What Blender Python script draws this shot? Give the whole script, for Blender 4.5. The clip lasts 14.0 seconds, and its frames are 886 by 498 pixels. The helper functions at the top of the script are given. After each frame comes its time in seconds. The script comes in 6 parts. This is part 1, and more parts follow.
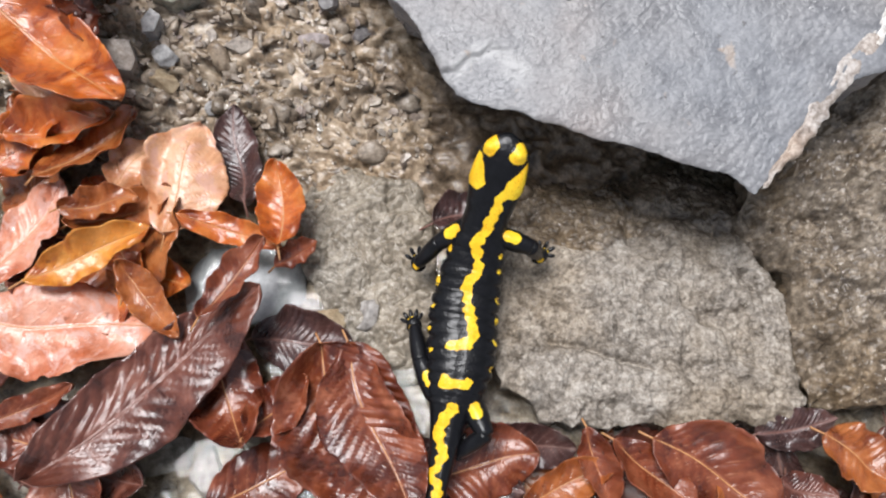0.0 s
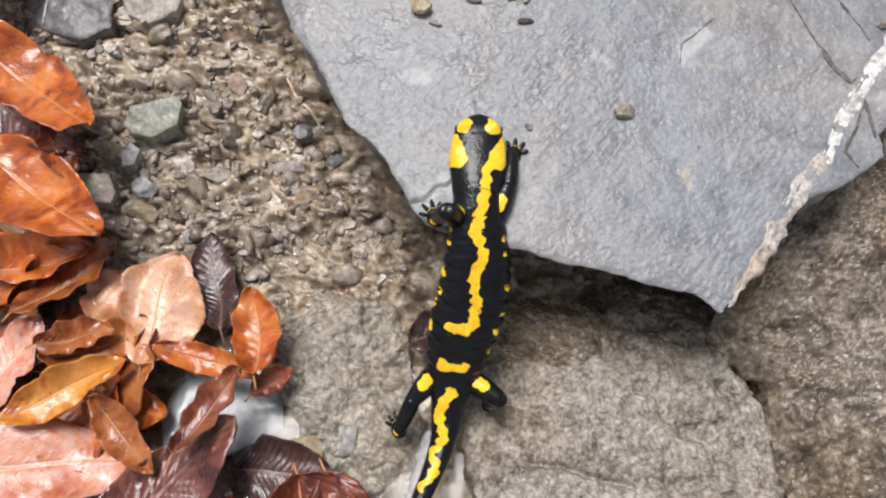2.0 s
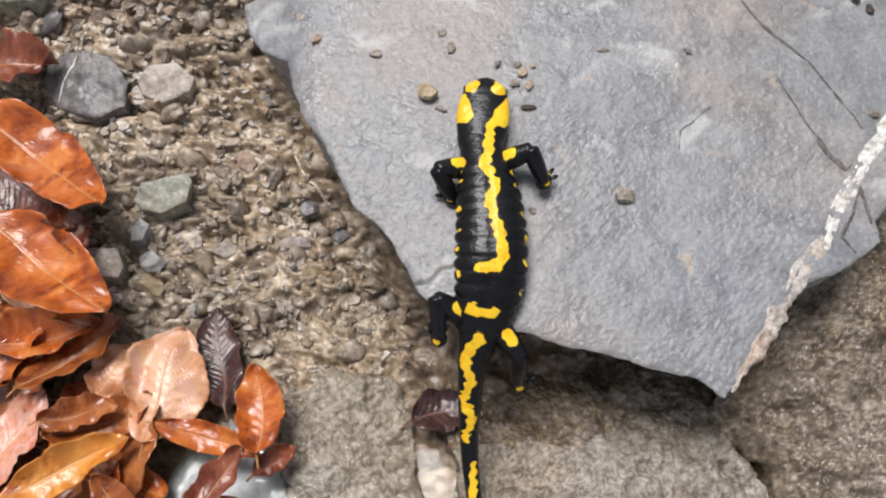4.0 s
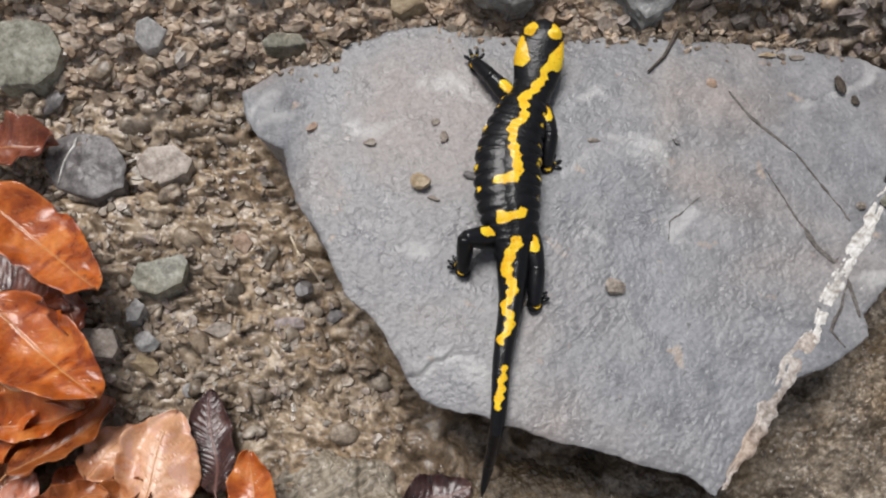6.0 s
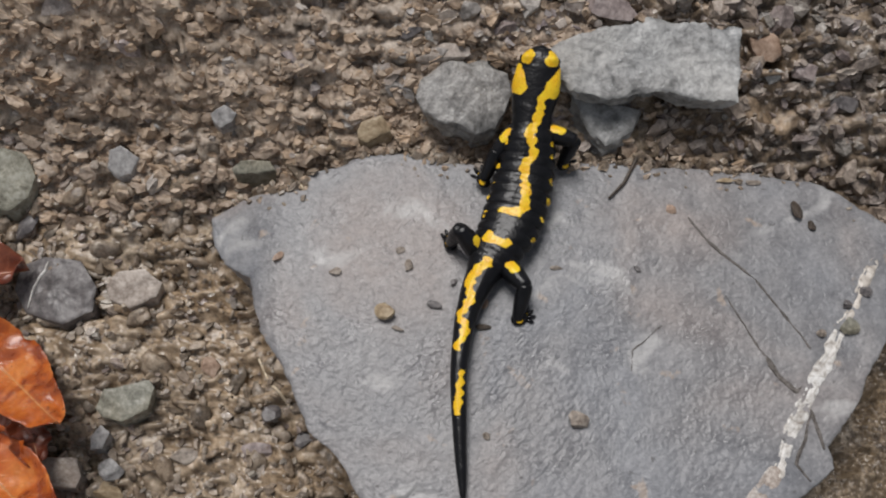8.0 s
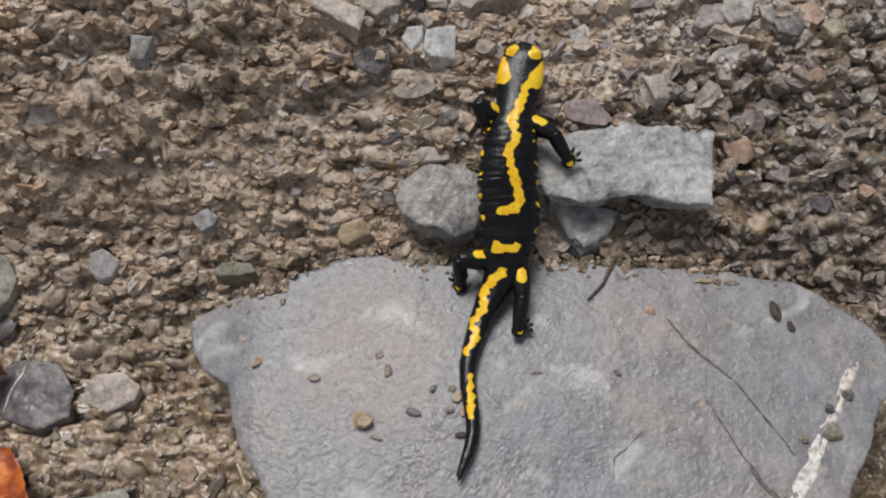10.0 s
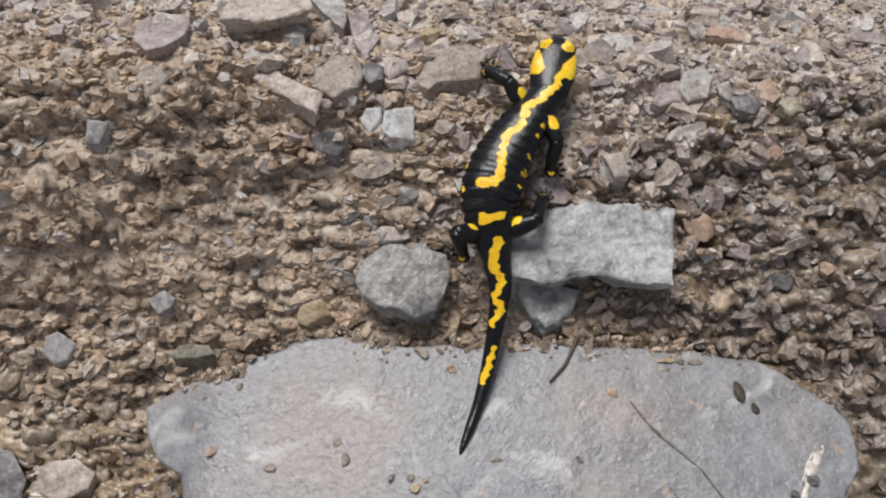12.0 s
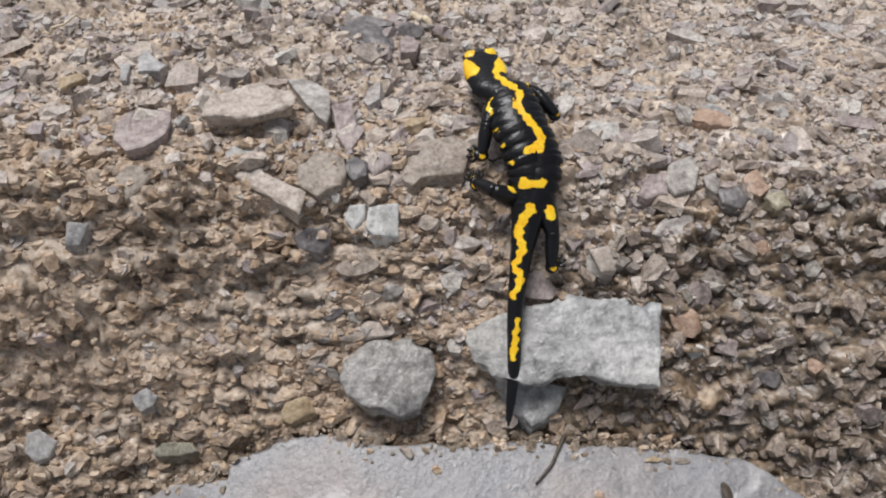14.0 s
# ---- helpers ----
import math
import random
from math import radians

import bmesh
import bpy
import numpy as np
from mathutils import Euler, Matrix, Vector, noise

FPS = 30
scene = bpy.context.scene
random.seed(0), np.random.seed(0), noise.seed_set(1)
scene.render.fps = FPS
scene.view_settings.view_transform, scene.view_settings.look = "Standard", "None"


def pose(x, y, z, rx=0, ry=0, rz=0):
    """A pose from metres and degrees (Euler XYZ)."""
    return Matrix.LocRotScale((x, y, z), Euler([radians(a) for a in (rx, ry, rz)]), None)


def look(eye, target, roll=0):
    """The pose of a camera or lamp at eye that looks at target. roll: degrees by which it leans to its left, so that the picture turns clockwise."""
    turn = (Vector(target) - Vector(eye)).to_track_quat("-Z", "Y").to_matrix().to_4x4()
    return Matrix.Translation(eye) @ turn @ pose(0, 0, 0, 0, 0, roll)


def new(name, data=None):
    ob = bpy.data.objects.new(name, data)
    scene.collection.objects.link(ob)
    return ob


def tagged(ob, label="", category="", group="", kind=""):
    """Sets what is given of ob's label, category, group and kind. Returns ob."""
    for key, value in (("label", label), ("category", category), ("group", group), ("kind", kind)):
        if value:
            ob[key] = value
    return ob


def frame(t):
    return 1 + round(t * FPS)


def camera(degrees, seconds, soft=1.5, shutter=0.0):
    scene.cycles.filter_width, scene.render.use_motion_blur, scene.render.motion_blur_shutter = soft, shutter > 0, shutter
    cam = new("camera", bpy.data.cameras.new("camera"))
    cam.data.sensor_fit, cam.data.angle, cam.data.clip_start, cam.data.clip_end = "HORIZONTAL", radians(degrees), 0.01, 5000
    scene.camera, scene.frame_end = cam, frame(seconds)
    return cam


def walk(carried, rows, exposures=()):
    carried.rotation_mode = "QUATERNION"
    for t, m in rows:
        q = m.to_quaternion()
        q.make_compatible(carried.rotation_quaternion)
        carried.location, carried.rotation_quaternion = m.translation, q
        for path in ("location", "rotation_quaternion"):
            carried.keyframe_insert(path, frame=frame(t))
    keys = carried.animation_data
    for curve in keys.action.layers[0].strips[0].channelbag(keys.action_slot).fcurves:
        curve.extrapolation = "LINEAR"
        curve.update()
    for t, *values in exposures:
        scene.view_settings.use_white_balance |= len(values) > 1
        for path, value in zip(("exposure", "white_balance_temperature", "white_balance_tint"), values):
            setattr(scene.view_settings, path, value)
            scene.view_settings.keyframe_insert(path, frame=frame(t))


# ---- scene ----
cam = camera(63.2, 14.0, 2.1)
METRES, EYE, TILT, LEAN, TURN = 0.18, 0.32, -72.0, 0.0, 0.0
ROWS = [
    (0.0, 0.0, 0.0, 0.0, 0.0, 0.0, -0.0),
    (0.5, 0.0082, -0.002, 0.0354, -0.19, 1.52, 1.03),
    (1.0, 0.0337, -0.0061, 0.0453, 0.09, 2.95, 1.27),
    (1.5, 0.0317, -0.0178, 0.0577, -0.25, 4.65, 1.55),
    (2.0, 0.044, -0.0244, 0.0903, -0.41, 6.36, 1.98),
    (2.5, 0.0335, -0.027, 0.1108, -0.54, 8.19, 1.79),
    (3.0, 0.0257, -0.0328, 0.1161, -0.53, 9.0, 1.56),
    (5.5, 0.0537, -0.0871, 0.2483, -0.5, 12.12, 1.71),
    (6.0, 0.057, -0.0934, 0.2751, -0.48, 12.67, 1.39),
    (6.5, 0.0743, -0.1006, 0.3021, -0.45, 13.64, 1.22),
    (7.0, 0.0862, -0.1147, 0.3426, -0.46, 14.79, 1.72),
    (7.5, 0.1134, -0.1336, 0.3927, -0.57, 16.11, 2.02),
    (8.0, 0.1326, -0.1453, 0.4192, -0.64, 17.48, 2.02),
    (8.5, 0.1395, -0.1528, 0.4463, -0.74, 18.95, 2.04),
    (11.0, 0.2114, -0.2009, 0.5602, -0.67, 23.5, 2.83),
    (11.5, 0.2307, -0.2052, 0.5862, -0.82, 24.18, 2.81),
    (12.0, 0.2637, -0.2145, 0.6267, -0.99, 24.73, 3.29),
    (12.5, 0.2783, -0.2354, 0.6669, -1.13, 25.1, 3.24),
    (13.0, 0.2899, -0.2469, 0.7193, -1.16, 25.53, 3.39),
    (13.5, 0.2968, -0.2658, 0.779, -1.21, 25.45, 4.17),
    (14.0, 0.3016, -0.2988, 0.8459, -1.2, 24.73, 3.64),
]
walk(cam, [(t, pose(0, 0, EYE, TILT, LEAN, TURN) @ pose(METRES * x, METRES * y, METRES * z, 90 + pitch, roll, yaw)) for t, x, y, z, yaw, pitch, roll in ROWS],
     exposures=[(0.0, 1.36, 6200, 10), (3.0, 1.25, 6350, 10), (5.5, 1.04, 6420, 10), (7.5, 0.64, 6450, 10), (8.5, 0.62, 6450, 10), (11.0, 0.91, 6420, 10), (14.0, 1.06, 6370, 10)])

# ---------------------------------------------------------------- light: an overcast day over a stream bank
sky = bpy.data.worlds.new("sky")
scene.world = sky
sky.use_nodes = True
wt = sky.node_tree
air = wt.nodes.new("ShaderNodeTexSky")
air.sky_type, air.sun_disc = "NISHITA", False
air.sun_elevation, air.sun_rotation = radians(74), radians(-45)
pale = wt.nodes.new("ShaderNodeHueSaturation")
pale.inputs["Saturation"].default_value = 0.3
wt.links.new(air.outputs[0], pale.inputs["Color"])
wt.links.new(pale.outputs[0], wt.nodes["Background"].inputs["Color"])
wt.nodes["Background"].inputs["Strength"].default_value = 0.040
sun = new("sun", bpy.data.lights.new("sun", "SUN"))
sun.data.energy, sun.data.angle, sun.data.color = 1.80, radians(28), (1.0, 0.967, 0.935)
sun.matrix_world = look((-0.6, 0.6, 3), (0, 0, 0))

# ---------------------------------------------------------------- materials
def material(name, rough=0.6, spec=0.5):
    m = bpy.data.materials.new(name)
    m.use_nodes = True
    b = m.node_tree.nodes["Principled BSDF"]
    b.inputs["Roughness"].default_value, b.inputs["Specular IOR Level"].default_value = rough, spec
    return m, m.node_tree.nodes, m.node_tree.links, b


def ramp(nodes, links, source, stops):
    r = nodes.new("ShaderNodeValToRGB")
    links.new(source, r.inputs[0])
    while len(r.color_ramp.elements) < len(stops):
        r.color_ramp.elements.new(0.5)
    for e, (at, col) in zip(r.color_ramp.elements, stops):
        e.position, e.color = at, (*col, 1) if len(col) == 3 else col
    return r.outputs[0]


def noise_of(nodes, links, coords, scale, detail=5, rough=0.6, warp=0.0):
    n = nodes.new("ShaderNodeTexNoise")
    n.inputs["Scale"].default_value, n.inputs["Detail"].default_value = scale, detail
    n.inputs["Roughness"].default_value, n.inputs["Distortion"].default_value = rough, warp
    links.new(coords, n.inputs["Vector"])
    return n.outputs["Fac"]


def blend(nodes, links, a, b, fac, kind="MIX"):
    x = nodes.new("ShaderNodeMix")
    x.data_type, x.blend_type = "RGBA", kind
    for sock, value in ((x.inputs[6], a), (x.inputs[7], b), (x.inputs[0], fac)):
        if isinstance(value, (int, float)):
            sock.default_value = value
        elif isinstance(value, tuple):
            sock.default_value = (*value, 1)
        else:
            links.new(value, sock)
    return x.outputs[2]


def maths(nodes, links, op, a, b=0.0, c=0.0):
    x = nodes.new("ShaderNodeMath")
    x.operation = op
    for sock, value in zip(x.inputs, (a, b, c)):
        if isinstance(value, (int, float)):
            sock.default_value = value
        else:
            links.new(value, sock)
    return x.outputs[0]


def relief(nodes, links, b, heights):
    """Chains bumps: rows of height socket, distance in metres."""
    last = None
    for h, far in heights:
        bump = nodes.new("ShaderNodeBump")
        bump.inputs["Distance"].default_value, bump.inputs["Strength"].default_value = far, 1.0
        links.new(h, bump.inputs["Height"])
        if last:
            links.new(last, bump.inputs["Normal"])
        last = bump.outputs[0]
    links.new(last, b.inputs["Normal"])
    links.new(last, b.inputs["Coat Normal"])


def rock_material(name, dark, mid, light, rough=0.6, size=1.0, spec=0.4, lean=None, random_by="", spread=0.25, flecks=0.0, silt=False, relief_by=1.0, wet=0.0, crackle=False):
    """Stone or soil: three base colours in two scales of noise, grain and flecks; random_by: "object" or "island"."""
    m, nodes, links, b = material(name, rough, spec)
    coords = nodes.new("ShaderNodeTexCoord").outputs["Object"]
    big = noise_of(nodes, links, coords, 55 / size, 4, 0.6, 0.4)
    fine = noise_of(nodes, links, coords, 420 / size, 6, 0.7)
    middle = noise_of(nodes, links, coords, 150 / size, 4, 0.65, 0.2)
    mixed = maths(nodes, links, "MULTIPLY_ADD", fine, 0.45, maths(nodes, links, "MULTIPLY_ADD", middle, 0.35, maths(nodes, links, "MULTIPLY", big, 0.2)))
    col = ramp(nodes, links, mixed, ((0.40, dark), (0.50, mid), (0.61, light)))
    if lean:
        tint = ramp(nodes, links, noise_of(nodes, links, coords, 16 / size, 3), ((0.42, (1, 1, 1)), (0.62, lean)))
        col = blend(nodes, links, col, tint, 1.0, "MULTIPLY")
    if flecks:
        spot = ramp(nodes, links, noise_of(nodes, links, coords, 900 / size, 2), ((0.66, (0, 0, 0)), (0.72, (flecks, flecks, flecks))))
        col = blend(nodes, links, col, light, spot)
    if crackle:
        net = nodes.new("ShaderNodeTexVoronoi")
        net.feature, net.inputs["Scale"].default_value = "DISTANCE_TO_EDGE", 210
        links.new(coords, net.inputs["Vector"])
        net.inputs["Randomness"].default_value = 1.0
        broken = noise_of(nodes, links, coords, 300, 4, 0.7)
        seams = ramp(nodes, links, maths(nodes, links, "MULTIPLY_ADD", broken, 0.35, net.outputs["Distance"]), ((0.12, (0.7, 0.7, 0.7)), (0.24, (0, 0, 0))))
        col = blend(nodes, links, col, (0.20, 0.16, 0.125), seams)
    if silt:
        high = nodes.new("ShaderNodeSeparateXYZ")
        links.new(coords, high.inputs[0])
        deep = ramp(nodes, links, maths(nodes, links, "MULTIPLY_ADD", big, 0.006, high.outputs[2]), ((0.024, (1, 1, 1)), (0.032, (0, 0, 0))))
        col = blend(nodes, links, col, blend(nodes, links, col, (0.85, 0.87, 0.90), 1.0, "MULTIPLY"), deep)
    if random_by:
        if random_by == "island":
            r = nodes.new("ShaderNodeNewGeometry").outputs["Random Per Island"]
        else:
            r = nodes.new("ShaderNodeObjectInfo").outputs["Random"]
        shade = ramp(nodes, links, r, ((0.0, (1 - spread,) * 3), (0.3, (1.05, 0.98, 0.9)), (0.6, (0.95, 0.97, 1.02)), (1.0, (1 + spread,) * 3)))
        col = blend(nodes, links, col, shade, 1.0, "MULTIPLY")
    links.new(col, b.inputs["Base Color"])
    links.new(ramp(nodes, links, big, ((0.35, (rough * 0.7,) * 3), (0.65, (min(1, rough * 1.15),) * 3))), b.inputs["Roughness"])
    if wet:
        film = ramp(nodes, links, noise_of(nodes, links, coords, 30, 4, 0.6, 0.6), ((0.42, (0, 0, 0)), (0.60, (wet,) * 3)))
        links.new(film, b.inputs["Coat Weight"])
        b.inputs["Coat Roughness"].default_value = 0.16
    relief(nodes, links, b, ((fine, 0.00026 * size * relief_by), (noise_of(nodes, links, coords, 1500 / size, 3), 0.00006)))
    return m


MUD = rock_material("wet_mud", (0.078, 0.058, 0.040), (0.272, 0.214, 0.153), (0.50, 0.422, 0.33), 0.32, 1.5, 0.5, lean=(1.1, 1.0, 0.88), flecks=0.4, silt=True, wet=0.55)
CLAY = rock_material("tan_bank_clay", (0.148, 0.112, 0.086), (0.395, 0.322, 0.256), (0.63, 0.551, 0.468), 0.62, 1.4, 0.35, lean=(1.06, 1.0, 0.93), flecks=0.5)
# damp soil beside the slab; also paints the shade under its front lip
SOIL_AND_SHADE = rock_material("damp_soil_and_shade", (0.048, 0.036, 0.026), (0.165, 0.127, 0.091), (0.36, 0.29, 0.22), 0.42, 1.4, 0.42, lean=(1.1, 1.0, 0.88), flecks=0.4, wet=0.6)
WET_CLOD = rock_material("wet_clay_crumbs", (0.075, 0.058, 0.042), (0.22, 0.175, 0.13), (0.40, 0.335, 0.265), 0.34, 1.1, 0.5, random_by="island", spread=0.35)
CLOD = rock_material("clay_clods", (0.155, 0.112, 0.079), (0.40, 0.307, 0.226), (0.62, 0.508, 0.40), 0.58, 1.4, 0.34, random_by="island", spread=0.14)
ROCK = rock_material("brown_grit_rock", (0.095, 0.078, 0.060), (0.265, 0.230, 0.192), (0.485, 0.44, 0.385), 0.5, 0.8, 0.4, lean=(0.92, 0.86, 0.77), flecks=0.7, relief_by=2.0)
MUD_GRIT = rock_material("wet_grains", (0.095, 0.072, 0.052), (0.235, 0.187, 0.140), (0.42, 0.355, 0.28), 0.36, 0.9, 0.5, random_by="island", spread=0.35)
WETROCK = rock_material("wet_brown_rock", (0.060, 0.046, 0.034), (0.172, 0.137, 0.101), (0.38, 0.318, 0.248), 0.36, 1.0, 0.5, lean=(0.85, 0.75, 0.6), flecks=0.6, relief_by=1.3, wet=0.7)
SILT = rock_material("pale_wet_rock", (0.16, 0.138, 0.108), (0.31, 0.276, 0.228), (0.48, 0.438, 0.375), 0.38, 1.1, 0.45, lean=(0.84, 0.79, 0.72), flecks=0.4, relief_by=1.6, wet=0.4)
PALE = rock_material("pale_grey_stone", (0.165, 0.149, 0.137), (0.325, 0.30, 0.278), (0.53, 0.50, 0.47), 0.55, 1.2, 0.4, lean=(0.85, 0.83, 0.8))
WHITE = rock_material("whitish_stone", (0.30, 0.295, 0.283), (0.50, 0.492, 0.475), (0.68, 0.67, 0.65), 0.6, 0.9, 0.4)
TAN = rock_material("tan_stone", (0.22, 0.155, 0.09), (0.36, 0.275, 0.175), (0.48, 0.39, 0.27), 0.55, 0.7, 0.4)
BROWN = rock_material("brown_stone", (0.14, 0.112, 0.09), (0.285, 0.24, 0.20), (0.43, 0.375, 0.32), 0.6, 0.7, 0.4)
GREEN = rock_material("green_grey_stone", (0.12, 0.116, 0.092), (0.245, 0.240, 0.198), (0.41, 0.40, 0.345), 0.45, 0.9, 0.45, lean=(1.1, 1.0, 0.85))
BLUE = rock_material("blue_grey_stone", (0.17, 0.163, 0.160), (0.32, 0.308, 0.300), (0.49, 0.475, 0.46), 0.45, 0.9, 0.45)
DARK = rock_material("dark_grey_stone", (0.065, 0.058, 0.058), (0.135, 0.122, 0.120), (0.23, 0.212, 0.205), 0.45, 0.8, 0.5)
PURPLE = rock_material("purple_grey_stone", (0.155, 0.122, 0.118), (0.285, 0.234, 0.222), (0.42, 0.358, 0.335), 0.5, 0.8, 0.4)
RUST = rock_material("rust_pink_stone", (0.20, 0.125, 0.085), (0.34, 0.235, 0.17), (0.48, 0.36, 0.28), 0.55, 0.7, 0.4)
CALCITE = rock_material("white_calcite", (0.33, 0.30, 0.27), (0.61, 0.59, 0.56), (0.82, 0.81, 0.79), 0.5, 1.0, 0.5, lean=(0.88, 0.82, 0.76), crackle=True)
STAINED = rock_material("stained_calcite", (0.19, 0.155, 0.13), (0.41, 0.36, 0.325), (0.62, 0.585, 0.55), 0.5, 0.8, 0.5, lean=(0.82, 0.7, 0.6), crackle=True)
FLINT = rock_material("grey_broken_rock", (0.13, 0.131, 0.130), (0.30, 0.303, 0.303), (0.50, 0.505, 0.503), 0.45, 2.3, 0.45, lean=(0.86, 0.82, 0.77), flecks=0.6)
# pale blue that stands in for sky reflected on the pool
REFLECTION_STONE = rock_material("pool_reflection_stone", (0.30, 0.305, 0.31), (0.43, 0.438, 0.445), (0.56, 0.565, 0.57), 0.4, 1.6, 0.45)
BANDED = rock_material("banded_grey_stone", (0.135, 0.131, 0.126), (0.275, 0.268, 0.260), (0.46, 0.450, 0.436), 0.5, 1.2, 0.45, lean=(0.93, 0.91, 0.88))
BEIGE = rock_material("beige_stone", (0.235, 0.192, 0.16), (0.395, 0.338, 0.292), (0.54, 0.48, 0.428), 0.55, 0.7, 0.4)
MOSSY = rock_material("mottled_green_stone", (0.13, 0.12, 0.088), (0.29, 0.278, 0.222), (0.47, 0.458, 0.39), 0.5, 1.3, 0.4, lean=(1.0, 0.92, 0.75), relief_by=2.0)


def slab_material():
    """Fine-grained damp grey stone: cool and warm areas, pale mineral bloom, rust and dark specks."""
    m, nodes, links, b = material("grey_slab_stone", 0.42, 0.45)
    coords = nodes.new("ShaderNodeTexCoord").outputs["Object"]
    wide = noise_of(nodes, links, coords, 13, 3, 0.55, 0.4)
    cloud = noise_of(nodes, links, coords, 65, 4, 0.6, 0.5)
    grit = noise_of(nodes, links, coords, 620, 4, 0.6)
    col = ramp(nodes, links, wide, ((0.36, (0.203, 0.208, 0.222)), (0.52, (0.224, 0.220, 0.224)), (0.68, (0.258, 0.231, 0.221))))
    col = blend(nodes, links, col, ramp(nodes, links, cloud, ((0.32, (0.78, 0.78, 0.79)), (0.5, (1, 1, 1)), (0.68, (1.22, 1.21, 1.20)))), 1.0, "MULTIPLY")
    col = blend(nodes, links, col, ramp(nodes, links, grit, ((0.30, (0.80, 0.80, 0.81)), (0.5, (1, 1, 1)), (0.70, (1.20, 1.19, 1.18)))), 1.0, "MULTIPLY")
    bloom = ramp(nodes, links, noise_of(nodes, links, coords, 34, 3, 0.5, 0.7), ((0.60, (0, 0, 0)), (0.68, (0.55, 0.55, 0.55))))
    col = blend(nodes, links, col, (0.50, 0.49, 0.48), bloom)
    rust = ramp(nodes, links, noise_of(nodes, links, coords, 95, 3, 0.55, 0.3), ((0.67, (0, 0, 0)), (0.74, (0.5, 0.5, 0.5))))
    col = blend(nodes, links, col, (0.45, 0.34, 0.25), rust)
    specks = ramp(nodes, links, noise_of(nodes, links, coords, 330, 2, 0.5, 0.6), ((0.71, (0, 0, 0)), (0.75, (0.7, 0.7, 0.7))))
    col = blend(nodes, links, col, (0.10, 0.095, 0.095), specks)
    links.new(col, b.inputs["Base Color"])
    links.new(ramp(nodes, links, cloud, ((0.35, (0.26,) * 3), (0.65, (0.50,) * 3))), b.inputs["Roughness"])
    relief(nodes, links, b, ((noise_of(nodes, links, coords, 260, 4, 0.6, 0.5), 0.00062), (grit, 0.00026)))
    return m


SLATE = slab_material()


def gravel_material(name, dark, mid, light, rough, wet=0.0):
    m = rock_material(name, dark, mid, light, rough, 0.6, 0.4, wet=wet)
    nodes, links = m.node_tree.nodes, m.node_tree.links
    b = nodes["Principled BSDF"]
    old = b.inputs["Base Color"].links[0].from_socket
    r = nodes.new("ShaderNodeNewGeometry").outputs["Random Per Island"]
    kinds = ramp(nodes, links, r, ((0.0, (0.64, 0.61, 0.59)), (0.12, (1.04, 0.96, 0.86)), (0.3, (0.80, 0.73, 0.67)), (0.45, (1.0, 0.97, 0.95)),
                                   (0.58, (1.22, 1.15, 1.05)), (0.7, (0.74, 0.68, 0.72)), (0.84, (0.95, 1.0, 1.0)), (0.96, (1.24, 1.22, 1.17)), (1.0, (1.42, 1.41, 1.35))))
    links.new(blend(nodes, links, old, kinds, 1.0, "MULTIPLY"), b.inputs["Base Color"])
    return m


GRAVEL = gravel_material("bank_gravel", (0.205, 0.178, 0.163), (0.385, 0.346, 0.322), (0.575, 0.533, 0.503), 0.55)
DAMP_GRAVEL = gravel_material("damp_gravel", (0.12, 0.100, 0.086), (0.26, 0.224, 0.198), (0.44, 0.392, 0.352), 0.48, 0.2)
WET_GRAVEL = gravel_material("wet_slate_crumbs", (0.15, 0.122, 0.10), (0.30, 0.257, 0.217), (0.49, 0.438, 0.382), 0.38, 0.5)


def leaf_material(name, base, deep, pale_col, vein, rough=0.28, blotch=0.6, mould=None):
    m, nodes, links, b = material(name, rough, 0.55)
    coords = nodes.new("ShaderNodeTexCoord").outputs["Object"]
    big = noise_of(nodes, links, coords, 45, 4, 0.6, 0.6)
    col = ramp(nodes, links, big, ((0.40, deep), (0.5, base), (0.62, pale_col)))
    mottled = ramp(nodes, links, noise_of(nodes, links, coords, 330, 5, 0.7), ((0.35, (0.72, 0.66, 0.6)), (0.62, (1.08, 1.05, 1.02))))
    col = blend(nodes, links, col, mottled, blotch, "MULTIPLY")
    if mould:
        patch = ramp(nodes, links, noise_of(nodes, links, coords, 130, 5, 0.65, 0.8), ((0.50, (0, 0, 0)), (0.60, (0.8, 0.8, 0.8))))
        col = blend(nodes, links, col, mould, patch)
        worn = ramp(nodes, links, noise_of(nodes, links, coords, 75, 4, 0.7, 1.0), ((0.60, (0, 0, 0)), (0.68, (0.7, 0.7, 0.7))))
        col = blend(nodes, links, col, deep, worn)
    spots = ramp(nodes, links, noise_of(nodes, links, coords, 260, 2, 0.5), ((0.69, (0, 0, 0)), (0.74, (0.6, 0.6, 0.6))))
    col = blend(nodes, links, col, tuple(k * 0.45 for k in deep), spots)
    ribs = nodes.new("ShaderNodeAttribute")
    ribs.attribute_name = "rib"
    col = blend(nodes, links, col, vein, maths(nodes, links, "MULTIPLY", ribs.outputs["Fac"], 0.5))
    links.new(col, b.inputs["Base Color"])
    b.inputs["Coat Weight"].default_value, b.inputs["Coat Roughness"].default_value = 0.42, 0.27
    links.new(ramp(nodes, links, big, ((0.3, (rough * 0.75,) * 3), (0.7, (rough * 1.5,) * 3))), b.inputs["Roughness"])
    relief(nodes, links, b, ((noise_of(nodes, links, coords, 700, 4), 0.0002), (ribs.outputs["Fac"], 0.00025)))
    return m


